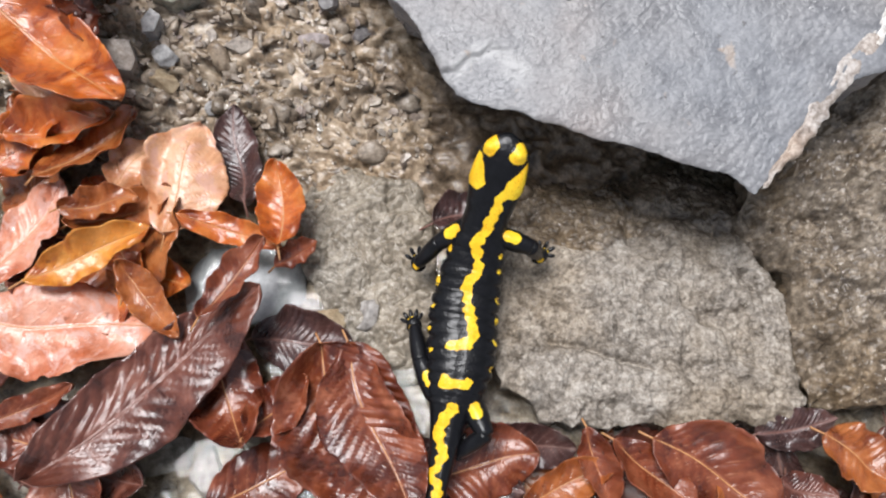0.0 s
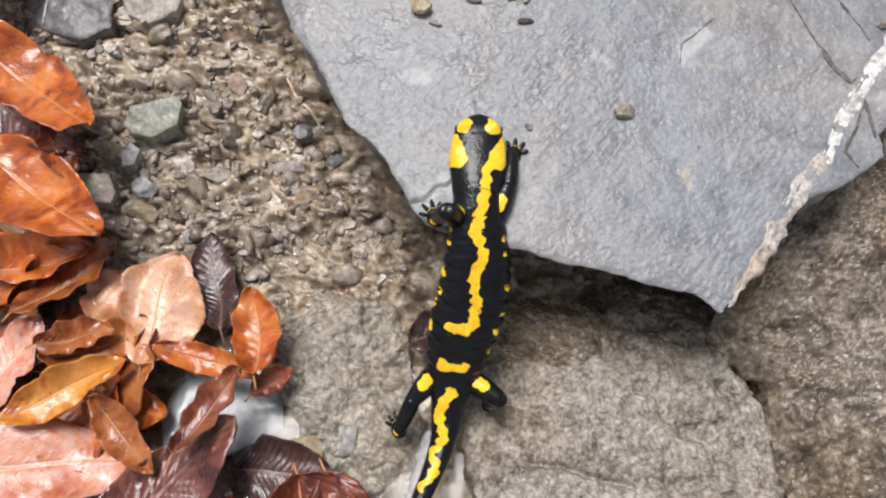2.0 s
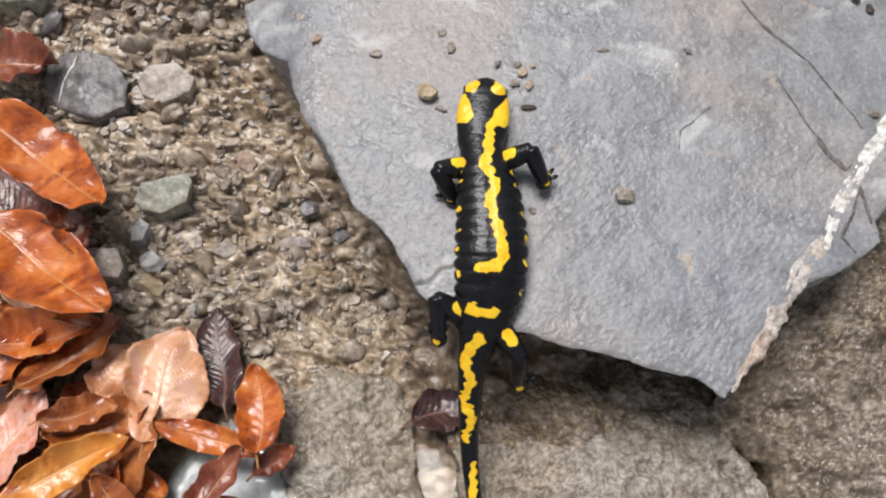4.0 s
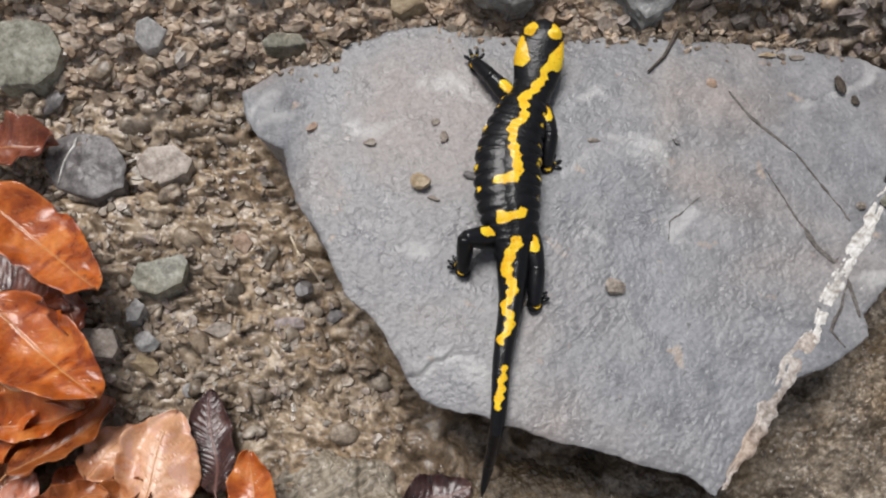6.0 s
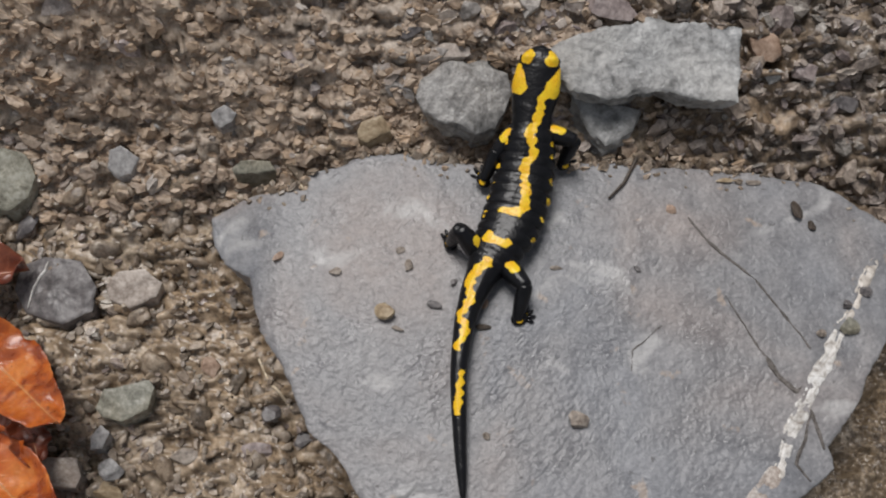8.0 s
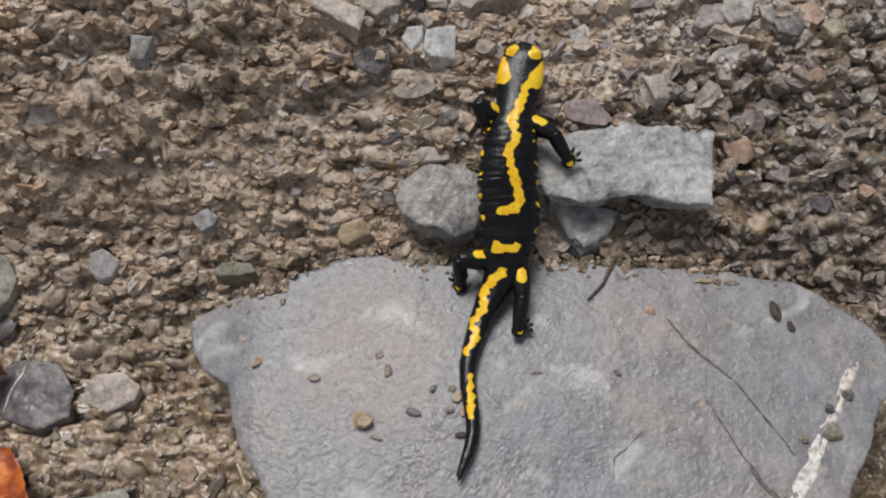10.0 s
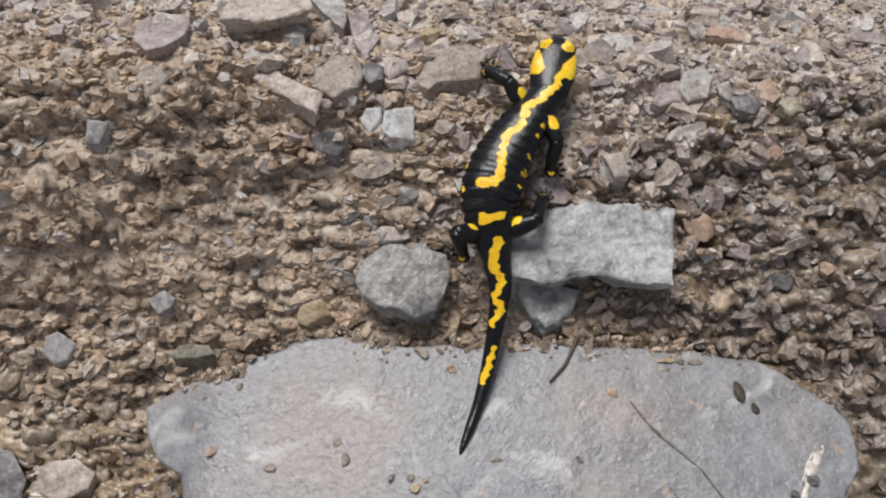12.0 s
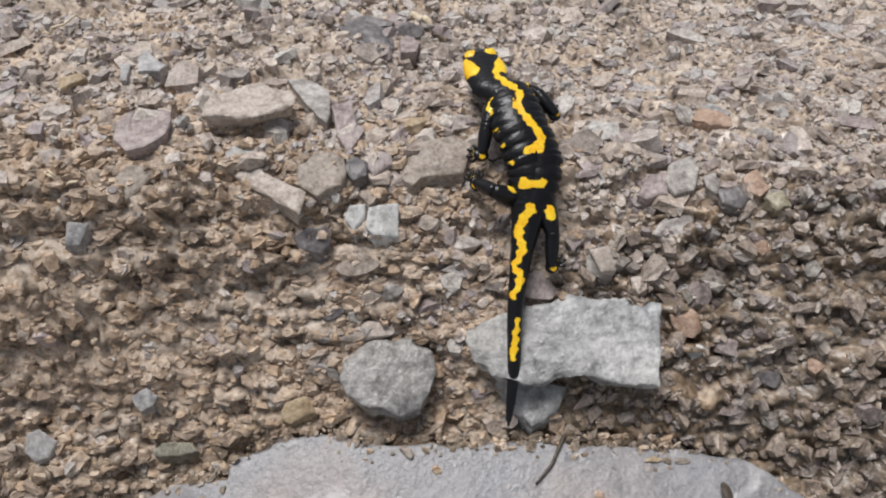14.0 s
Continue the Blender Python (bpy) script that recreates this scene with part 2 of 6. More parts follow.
LEAF = {
    "orange": leaf_material("orange_leaf", (0.46, 0.105, 0.012), (0.22, 0.038, 0.007), (0.62, 0.22, 0.05), (0.55, 0.25, 0.09)),
    "red": leaf_material("red_brown_leaf", (0.168, 0.037, 0.014), (0.070, 0.015, 0.008), (0.30, 0.092, 0.042), (0.44, 0.17, 0.08)),
    "purple": leaf_material("purple_brown_leaf", (0.122, 0.036, 0.022), (0.055, 0.016, 0.011), (0.20, 0.075, 0.05), (0.38, 0.19, 0.15)),
    "pale": leaf_material("pale_tan_leaf", (0.66, 0.36, 0.205), (0.50, 0.20, 0.085), (0.74, 0.47, 0.33), (0.62, 0.35, 0.2), 0.34, 0.6, (0.60, 0.33, 0.25)),
    "pink": leaf_material("pale_pink_leaf", (0.62, 0.255, 0.155), (0.44, 0.125, 0.055), (0.70, 0.37, 0.27), (0.6, 0.32, 0.22), 0.3, 0.6, (0.62, 0.38, 0.32)),
    "ochre": leaf_material("ochre_leaf", (0.60, 0.23, 0.03), (0.38, 0.09, 0.012), (0.68, 0.33, 0.08), (0.62, 0.33, 0.1)),
    "brown": leaf_material("brown_leaf", (0.31, 0.086, 0.018), (0.15, 0.034, 0.009), (0.46, 0.165, 0.05), (0.44, 0.2, 0.09)),
    "dark": leaf_material("dark_rotten_leaf", (0.055, 0.024, 0.022), (0.03, 0.015, 0.014), (0.115, 0.055, 0.046), (0.36, 0.215, 0.19)),
}
RIB = rock_material("leaf_rib", (0.36, 0.15, 0.05), (0.48, 0.23, 0.09), (0.60, 0.33, 0.16), 0.4, 0.3, 0.5)
RIB_DARK = rock_material("dark_leaf_rib", (0.10, 0.04, 0.03), (0.17, 0.075, 0.055), (0.25, 0.12, 0.09), 0.4, 0.3, 0.5)
STRAW = rock_material("dry_straw", (0.45, 0.36, 0.24), (0.60, 0.50, 0.36), (0.72, 0.62, 0.48), 0.5, 0.3, 0.4)
# dark colour that paints in the shade inside the slab's cracks
CRACK = rock_material("crack_shade", (0.045, 0.038, 0.034), (0.105, 0.092, 0.083), (0.20, 0.18, 0.165), 0.6, 0.5, 0.3)
TWIG = rock_material("dark_twig_bark", (0.03, 0.022, 0.016), (0.065, 0.05, 0.038), (0.13, 0.10, 0.08), 0.55, 0.3, 0.4)


def water_material():
    m, nodes, links, b = material("clear_pool_water", 0.06)
    nodes.remove(b)
    coords = nodes.new("ShaderNodeTexCoord").outputs["Object"]
    clear, gloss, mix, fres = (nodes.new(k) for k in ("ShaderNodeBsdfTransparent", "ShaderNodeBsdfGlossy", "ShaderNodeMixShader", "ShaderNodeFresnel"))
    clear.inputs[0].default_value = (0.93, 0.95, 0.93, 1)
    gloss.inputs["Roughness"].default_value = 0.06
    fres.inputs[0].default_value = 1.33
    bump = nodes.new("ShaderNodeBump")
    bump.inputs["Distance"].default_value = 0.0009
    links.new(noise_of(nodes, links, coords, 60, 2, 0.4, 0.3), bump.inputs["Height"])
    links.new(bump.outputs[0], gloss.inputs["Normal"])
    links.new(bump.outputs[0], fres.inputs["Normal"])
    for a, c in ((fres.outputs[0], mix.inputs[0]), (clear.outputs[0], mix.inputs[1]), (gloss.outputs[0], mix.inputs[2]), (mix.outputs[0], nodes["Material Output"].inputs[0])):
        links.new(a, c)
    return m


WATER = water_material()


def skin_material():
    m, nodes, links, b = material("salamander_skin", 0.34, 0.20)
    coords = nodes.new("ShaderNodeTexCoord").outputs["Object"]
    spot = nodes.new("ShaderNodeAttribute")
    spot.attribute_name = "spot"
    wobble = maths(nodes, links, "MULTIPLY_ADD", noise_of(nodes, links, coords, 480, 3), 1.2, -0.6)
    edge = maths(nodes, links, "ADD", spot.outputs["Fac"], wobble)
    mask = ramp(nodes, links, maths(nodes, links, "MULTIPLY_ADD", edge, 1.0, 0.5), ((0.40, (1, 1, 1)), (0.60, (0, 0, 0))))
    tone = noise_of(nodes, links, coords, 160, 3)
    yellow = ramp(nodes, links, tone, ((0.35, (0.80, 0.42, 0.012)), (0.65, (0.86, 0.60, 0.03))))
    pores = ramp(nodes, links, noise_of(nodes, links, coords, 1300, 2), ((0.32, (0.5, 0.35, 0.2)), (0.38, (1, 1, 1))))
    yellow = blend(nodes, links, yellow, pores, 0.7, "MULTIPLY")
    black = ramp(nodes, links, tone, ((0.3, (0.0035, 0.0035, 0.004)), (0.7, (0.008, 0.008, 0.010))))
    links.new(blend(nodes, links, black, yellow, mask), b.inputs["Base Color"])
    b.inputs["Coat Weight"].default_value, b.inputs["Coat Roughness"].default_value = 0.22, 0.15
    grainy = nodes.new("ShaderNodeTexVoronoi")
    grainy.inputs["Scale"].default_value = 1300
    links.new(coords, grainy.inputs["Vector"])
    relief(nodes, links, b, ((noise_of(nodes, links, coords, 380, 2, 0.5), 0.00022), (grainy.outputs["Distance"], 0.00006)))
    return m


SKIN = skin_material()
EYE_BLACK, _, _, eye_b = material("wet_black_eye", 0.08, 0.6)
eye_b.inputs["Base Color"].default_value = (0.004, 0.004, 0.004, 1)
# ---------------------------------------------------------------- terrain shape (heights in metres)
def lattice(ix, iy, iz, seed):
    h = (ix * 374761393 + iy * 668265263 + iz * 1274126177 + seed * 974634777) & 0xFFFFFFFF
    h = ((h ^ (h >> 13)) * 1274126177) & 0xFFFFFFFF
    return ((h ^ (h >> 16)) & 0xFFFF) / 32767.5 - 1.0


def grain(x, y, z=0.0, seed=0):
    """Smooth value noise, -1 to 1, over arrays."""
    x, y, z = np.broadcast_arrays(np.asarray(x, float), np.asarray(y, float), np.asarray(z, float))
    cells = [np.floor(a).astype(np.int64) for a in (x, y, z)]
    f = [a - c for a, c in zip((x, y, z), cells)]
    u, v, w = [a * a * a * (a * (6 * a - 15) + 10) for a in f]
    total = 0.0
    for dx in (0, 1):
        for dy in (0, 1):
            for dz in (0, 1):
                weight = (u if dx else 1 - u) * (v if dy else 1 - v) * (w if dz else 1 - w)
                total = total + weight * lattice(cells[0] + dx, cells[1] + dy, cells[2] + dz, seed)
    return total


def rough(x, y, z=0.0, size=0.01, octaves=3, seed=0, fall=0.5):
    """Noise in several octaves; the largest lumps are about size metres."""
    total, amp = 0.0, 1.0
    for n in range(octaves):
        k = 2.03 ** n / size
        total = total + amp * grain(x * k + 7.3 * n, y * k - 3.1 * n, z * k + 1.7 * n, seed + n)
        amp *= fall
    return total


def step(a, b, x):
    k = np.clip((np.asarray(x, float) - a) / (b - a), 0, 1)
    return k * k * (3 - 2 * k)


# profiles of the stream bank, from the pool up to the shelf, at six places across it
BANK_Y = (-0.4, 0.06, 0.115, 0.15, 0.20, 0.25, 0.28, 0.30, 0.32, 0.345, 0.365, 0.40, 0.50)
BANK = {
    -0.25: (0.018, 0.020, 0.026, 0.036, 0.058, 0.076, 0.084, 0.100, 0.132, 0.185, 0.214, 0.222, 0.222),
    -0.11: (0.018, 0.020, 0.027, 0.037, 0.061, 0.079, 0.100, 0.121, 0.153, 0.203, 0.221, 0.224, 0.220),
    -0.04: (0.018, 0.024, 0.036, 0.045, 0.060, 0.078, 0.110, 0.131, 0.152, 0.192, 0.214, 0.226, 0.218),
    0.04: (0.018, 0.024, 0.036, 0.040, 0.046, 0.070, 0.114, 0.136, 0.156, 0.188, 0.205, 0.216, 0.208),
    0.14: (0.016, 0.010, 0.018, 0.030, 0.046, 0.074, 0.124, 0.147, 0.163, 0.182, 0.194, 0.203, 0.192),
    0.23: (0.016, 0.008, 0.020, 0.044, 0.078, 0.120, 0.147, 0.166, 0.183, 0.197, 0.202, 0.200, 0.185),
}
BX, BY = np.arange(-0.34, 0.4601, 0.004), np.arange(-0.14, 0.9001, 0.004)


def bank_grid():
    cols = np.array([np.interp(BY, BANK_Y, BANK[k]) for k in BANK])
    xs = np.array(list(BANK))
    grid = np.array([[np.interp(x, xs, cols[:, j]) for j in range(len(BY))] for x in BX])
    kern = np.exp(-0.5 * (np.arange(-5, 6) / 1.7) ** 2)
    kern /= kern.sum()
    for axis in (0, 1):
        wide = np.pad(grid, [(5, 5) if a == axis else (0, 0) for a in (0, 1)], mode="edge")
        grid = np.apply_along_axis(lambda r: np.convolve(r, kern, mode="valid"), axis, wide)
    return grid


BANK_Z = bank_grid()


def bank_z(x, y):
    """The smooth bank, without its grain."""
    u = np.clip((np.asarray(x, float) - BX[0]) / 0.004, 0, len(BX) - 1.001)
    v = np.clip((np.asarray(y, float) - BY[0]) / 0.004, 0, len(BY) - 1.001)
    i, j = np.floor(u).astype(int), np.floor(v).astype(int)
    a, b = u - i, v - j
    return (BANK_Z[i, j] * (1 - a) * (1 - b) + BANK_Z[i + 1, j] * a * (1 - b) + BANK_Z[i, j + 1] * (1 - a) * b + BANK_Z[i + 1, j + 1] * a * b)


def slab_top(x, y):
    return 0.0728 + 0.0286 * x + 0.199 * y


# the way that the animal takes over rock, slab and stones
TRAIL_Y = (-0.3, 0.080, 0.104, 0.118, 0.150, 0.270, 0.288, 0.298, 0.330, 0.360, 0.390, 0.420, 0.450, 0.900)
TRAIL_Z = (0.042, 0.047, 0.074, 0.097, 0.1030, 0.128, 0.149, 0.163, 0.178, 0.200, 0.218, 0.2215, 0.2245, 0.2245)


def trail_z(y, soft=0.008):
    return sum(np.interp(np.asarray(y, float) + k * soft, TRAIL_Y, TRAIL_Z) for k in (-2, -1, 0, 1, 2)) / 5


def cells(x, y, seed=0):
    """Distance to the nearest of a jittered lattice of points, for clods and pebbles."""
    x, y = np.asarray(x, float), np.asarray(y, float)
    i, j = np.floor(x).astype(np.int64), np.floor(y).astype(np.int64)
    best = np.full(x.shape, 9.0)
    for a in (-1, 0, 1):
        for b in (-1, 0, 1):
            px = i + a + 0.5 + 0.45 * lattice(i + a, j + b, 1, seed)
            py = j + b + 0.5 + 0.45 * lattice(i + a, j + b, 2, seed)
            best = np.minimum(best, np.hypot(x - px, y - py))
    return best


def crumble(x, y, seed=0, size=0.0055):
    """Grainy, pitted relief from -1 to about 1, for rough rock and clods."""
    wx, wy = x + 0.25 * size * grain(x / size, y / size, 0, seed + 1), y + 0.25 * size * grain(x / size, y / size, 0, seed + 2)
    knots = 0.75 - cells(wx / size, wy / size, seed) * 1.1
    finer = 0.7 - cells(wx / size * 2.3, wy / size * 2.3, seed + 5)
    pits = step(0.15, 0.75, grain(x / size * 0.7, y / size * 0.7, 0, seed + 7))
    return 0.75 * knots + 0.4 * finer - 1.1 * pits


# ---------------------------------------------------------------- mesh helpers
def mesh_from(name, verts, faces, mats, smooth=True):
    me = bpy.data.meshes.new(name)
    me.from_pydata([tuple(v) for v in verts], [], [tuple(f) for f in faces])
    me.polygons.foreach_set("use_smooth", [smooth] * len(me.polygons))
    for m in mats if isinstance(mats, (list, tuple)) else (mats,):
        me.materials.append(m)
    return me


def bulk_mesh(name, verts, tris, mat, smooth=False):
    """A large triangle mesh, filled at once."""
    me = bpy.data.meshes.new(name)
    n = len(tris)
    me.vertices.add(len(verts))
    me.vertices.foreach_set("co", np.asarray(verts, np.float32).ravel())
    me.loops.add(3 * n)
    me.loops.foreach_set("vertex_index", np.asarray(tris, np.int32).ravel())
    me.polygons.add(n)
    me.polygons.foreach_set("loop_start", np.arange(0, 3 * n, 3, dtype=np.int32))
    me.polygons.foreach_set("loop_total", np.full(n, 3, dtype=np.int32))
    me.polygons.foreach_set("use_smooth", np.full(n, smooth))
    me.materials.append(mat)
    me.update(calc_edges=True)
    me.validate()
    return me


def part(name, me, parent, label=""):
    ob = new(name, me)
    ob.parent = parent
    return tagged(ob, label) if label else ob


def thing(name, label, category, group="", kind="", me=None, at=None):
    ob = new(name, me)
    if at is not None:
        ob.matrix_world = at
    if me is None:
        ob.empty_display_size = 0.01
    return tagged(ob, label, category, group, kind)


def grid_faces(rows, cols, wrap=False):
    a = np.arange(rows * cols).reshape(rows, cols)
    b = np.roll(a, -1, axis=1) if wrap else a[:, 1:]
    a = a if wrap else a[:, :-1]
    return np.stack([a[:-1], b[:-1], b[1:], a[1:]], -1).reshape(-1, 4)


def split_quads(q):
    return np.concatenate([q[:, [0, 1, 2]], q[:, [0, 2, 3]]])


def ball(sub):
    bm = bmesh.new()
    bmesh.ops.create_icosphere(bm, subdivisions=sub, radius=1)
    v, f = np.array([tuple(x.co) for x in bm.verts]), np.array([[x.index for x in y.verts] for y in bm.faces])
    bm.free()
    return v, f


BALL = {k: ball(k) for k in (1, 2, 3, 4)}


# ---------------------------------------------------------------- ground and water
def billow(x, y, seed=0, turn=0.65, warp=0.55):
    """Rounded lumps with sharp creases between them, about -0.4 to 0.9."""
    c, s = math.cos(turn), math.sin(turn)
    u, v = c * x + s * y, c * y - s * x
    u, v = u + warp * grain(x * 0.8, y * 0.8, 2.5, seed + 61), v + warp * grain(x * 0.8, y * 0.8, 7.5, seed + 62)
    return 1.6 * np.abs(grain(u, v, 0.5 * grain(u * 0.6, v * 0.6, 0, seed + 63), seed)) - 0.4


def lumps(x, y):
    """Grain of the soil: crumbly lumps, creases and pits, outward from the bank's face."""
    bare = step(0.08, 0.12, y)
    run = y + 0.9 * bank_z(x, y)
    wx, wy = x + 0.004 * grain(x * 120, run * 120, 0, 3), run + 0.003 * grain(x * 130, run * 130, 0, 4)
    face = 1 + 0.55 * step(0.275, 0.30, y + 0.1 * np.maximum(x, 0)) * step(0.385, 0.35, y)
    patchy = 0.55 + 0.5 * step(-0.5, 0.5, grain(x * 38, run * 38, 0, 8))
    clod = 0.0040 * face * billow(wx / 0.0135, wy / 0.0080, 11, 0.15, 0.4) * patchy
    knot = 0.0022 * face * billow(wx / 0.0062 + 3, wy / 0.0040, 23, 0.2, 0.4) * step(-0.7, 0.2, grain(x * 60, run * 60, 0, 9))
    crumb_size = 0.0010 * billow(wx / 0.0034, wy / 0.0028, 29)
    ledge = 0.0012 * (face - 1) * np.tanh(4 * grain(x * 28, run * 150, 0, 37))
    swell = 0.0032 * rough(x * 0.7, run, 0, 0.035, 3, 31)
    pits = -0.0042 * step(0.34, 0.85, grain(x * 85, run * 120, 0, 33)) * patchy
    return (clod + knot + crumb_size + ledge + pits) * (0.35 + 0.65 * bare) + swell * (0.5 + 0.5 * bare) - 0.0010


def ground_point(x, y):
    """Points of the ground's surface over the plan, pushed out along the bank's slope."""
    e = 0.004
    gx, gy = (bank_z(x + e, y) - bank_z(x - e, y)) / (2 * e), (bank_z(x, y + e) - bank_z(x, y - e)) / (2 * e)
    k = np.sqrt(1 + gx * gx + gy * gy)
    h = lumps(x, y)
    sag = np.maximum(h, 0) * 0.7 * step(0.5, 1.5, gy)
    return np.stack([x - gx / k * h, y - gy / k * h, bank_z(x, y) + h / k - sag], -1)


def ground_z(x, y):
    return ground_point(np.asarray(x, float), np.asarray(y, float))[..., 2]


def spread(lo, hi, fine, out):
    """Coordinates: fine steps from lo to hi, then growing ones out to far away."""
    far = out * 1.55 ** np.arange(0, 14)
    return np.concatenate([lo - far[::-1], np.arange(lo, hi + fine / 2, fine), hi + far])


def build_ground():
    xs, ys = spread(-0.25, 0.34, 0.0011, 0.05), spread(-0.05, 0.58, 0.0011, 0.05)
    gx, gy = np.meshgrid(xs, ys, indexing="ij")
    v = ground_point(gx, gy).reshape(-1, 3)
    q = grid_faces(len(xs), len(ys))[:, ::-1]
    tris = split_quads(q)
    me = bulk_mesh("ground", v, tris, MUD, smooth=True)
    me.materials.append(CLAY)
    me.materials.append(SOIL_AND_SHADE)
    mid = v[tris].mean(1)
    dry = mid[:, 1] - 0.40 * np.clip(mid[:, 0] - 0.08, 0, 0.3) + 0.010 * rough(mid[:, 0], mid[:, 1], mid[:, 2], 0.03, 4, 41) > 0.292
    if len(me.polygons) == len(dry):
        wob = 0.012 * rough(mid[:, 0], mid[:, 1], mid[:, 2], 0.03, 4, 43)
        # dark soil right of the slab; under the lip, shade put into the soil's colour
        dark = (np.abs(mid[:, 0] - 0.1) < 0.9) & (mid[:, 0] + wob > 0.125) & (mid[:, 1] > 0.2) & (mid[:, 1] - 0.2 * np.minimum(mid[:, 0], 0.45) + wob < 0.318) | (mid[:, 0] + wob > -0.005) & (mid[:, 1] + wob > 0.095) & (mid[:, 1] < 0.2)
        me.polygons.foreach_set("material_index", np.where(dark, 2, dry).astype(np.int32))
    ob = new("ground", me)
    tagged(ob, "wet brown clay and grit bank of a stream", "ground", kind="structure")


def build_water():
    xs, ys = np.linspace(-3, 3, 60), np.linspace(-3, 0.19, 40)
    gx, gy = np.meshgrid(xs, ys, indexing="ij")
    v = np.stack([gx, gy, np.full_like(gx, 0.0315)], -1).reshape(-1, 3)
    ob = new("water", mesh_from("water", v, grid_faces(60, 40)[:, ::-1], WATER))
    ob.visible_shadow = False
    tagged(ob, "clear shallow pool water with leaves in it", "water", kind="structure")


# ---------------------------------------------------------------- rocks from an outline
def resample(points, n, jag=0.0, seed=0):
    p = np.array(points, float)
    p = np.vstack([p, p[:1]])
    d = np.r_[0, np.cumsum(np.linalg.norm(np.diff(p, axis=0), axis=1))]
    s = np.linspace(0, d[-1], n, endpoint=False)
    out = np.stack([np.interp(s, d, p[:, 0]), np.interp(s, d, p[:, 1])], 1)
    if jag:
        way = np.roll(out, -1, 0) - np.roll(out, 1, 0)
        side = np.stack([way[:, 1], -way[:, 0]], 1) / (np.linalg.norm(way, axis=1)[:, None] + 1e-9)
        out = out + side * (jag * rough(out[:, 0], out[:, 1], 0, 0.014, 4, seed))[:, None]
    return out


def outline_rock(name, outline, top, depth, mat, n=420, rings=64, edge=0.002, under=0.01, jag=0.0012, grit=0.0006, big=0.0, seed=0, layers=0.0012, crisp=False):
    """A stone with that outline seen from above, a height function for its top, worn edges and an undercut, layered side."""
    o = resample(outline, n, jag, seed)
    c = o.mean(0)
    f = (np.arange(1, rings + 1) / rings) ** 0.75
    ring = c + (o - c)[None] * f[:, None, None]
    x, y = ring[..., 0], ring[..., 1]
    rim = (1 - f)[:, None] * np.linalg.norm(o - c, axis=1)[None]
    detail = grit * rough(x, y, 0, 0.007, 4, seed + 5, 0.6) + big * rough(x, y, 0, 0.035, 3, seed + 9)
    z = top(x, y) + detail - edge * np.exp(-rim / max(edge * 1.2, 1e-5)) * (1 + 0.7 * rough(x, y, 0, 0.012, 2, seed + 3))
    levels = 14
    q = (np.arange(1, levels + 1) / levels)[:, None]
    inward = (c - o) / np.linalg.norm(o - c, axis=1)[:, None]
    wob = 1 + 0.5 * rough(o[:, 0], o[:, 1], 0, 0.03, 3, seed + 13)
    shift = (under(o[:, 0], o[:, 1])[None] if callable(under) else under) * (q ** (0.55 if callable(under) else 1.3)) * wob[None] + layers * rough(o[None, :, 0], o[None, :, 1], q * depth * 3, 0.008, 3, seed + 17)
    sx, sy = o[None, :, 0] + inward[None, :, 0] * shift, o[None, :, 1] + inward[None, :, 1] * shift
    sz = z[-1][None] - depth * q
    sx, sy, sz = np.broadcast_arrays(sx, sy, sz)
    v = np.concatenate([np.stack([x, y, z], -1).reshape(-1, 3), np.stack([sx, sy, sz], -1).reshape(-1, 3)])
    faces = split_quads(grid_faces(rings + levels, n, wrap=True))
    heart, base = len(v), len(v) + 1
    v = np.vstack([v, [[*c, float(top(c[0], c[1]))], [*c, float(sz[-1].mean())]]])
    i, last = np.arange(n), (rings + levels - 1) * n
    faces = np.concatenate([faces, np.stack([np.full(n, heart), (i + 1) % n, i], 1), np.stack([np.full(n, base), last + i, last + (i + 1) % n], 1)])
    area = np.sum(o[:, 0] * np.roll(o[:, 1], -1) - np.roll(o[:, 0], -1) * o[:, 1])
    if area > 0:
        faces = faces[:, [0, 2, 1]]
    me = bulk_mesh(name, v, faces, mat, smooth=True)
    if crisp:
        me.set_sharp_from_angle(angle=radians(28))
    return me


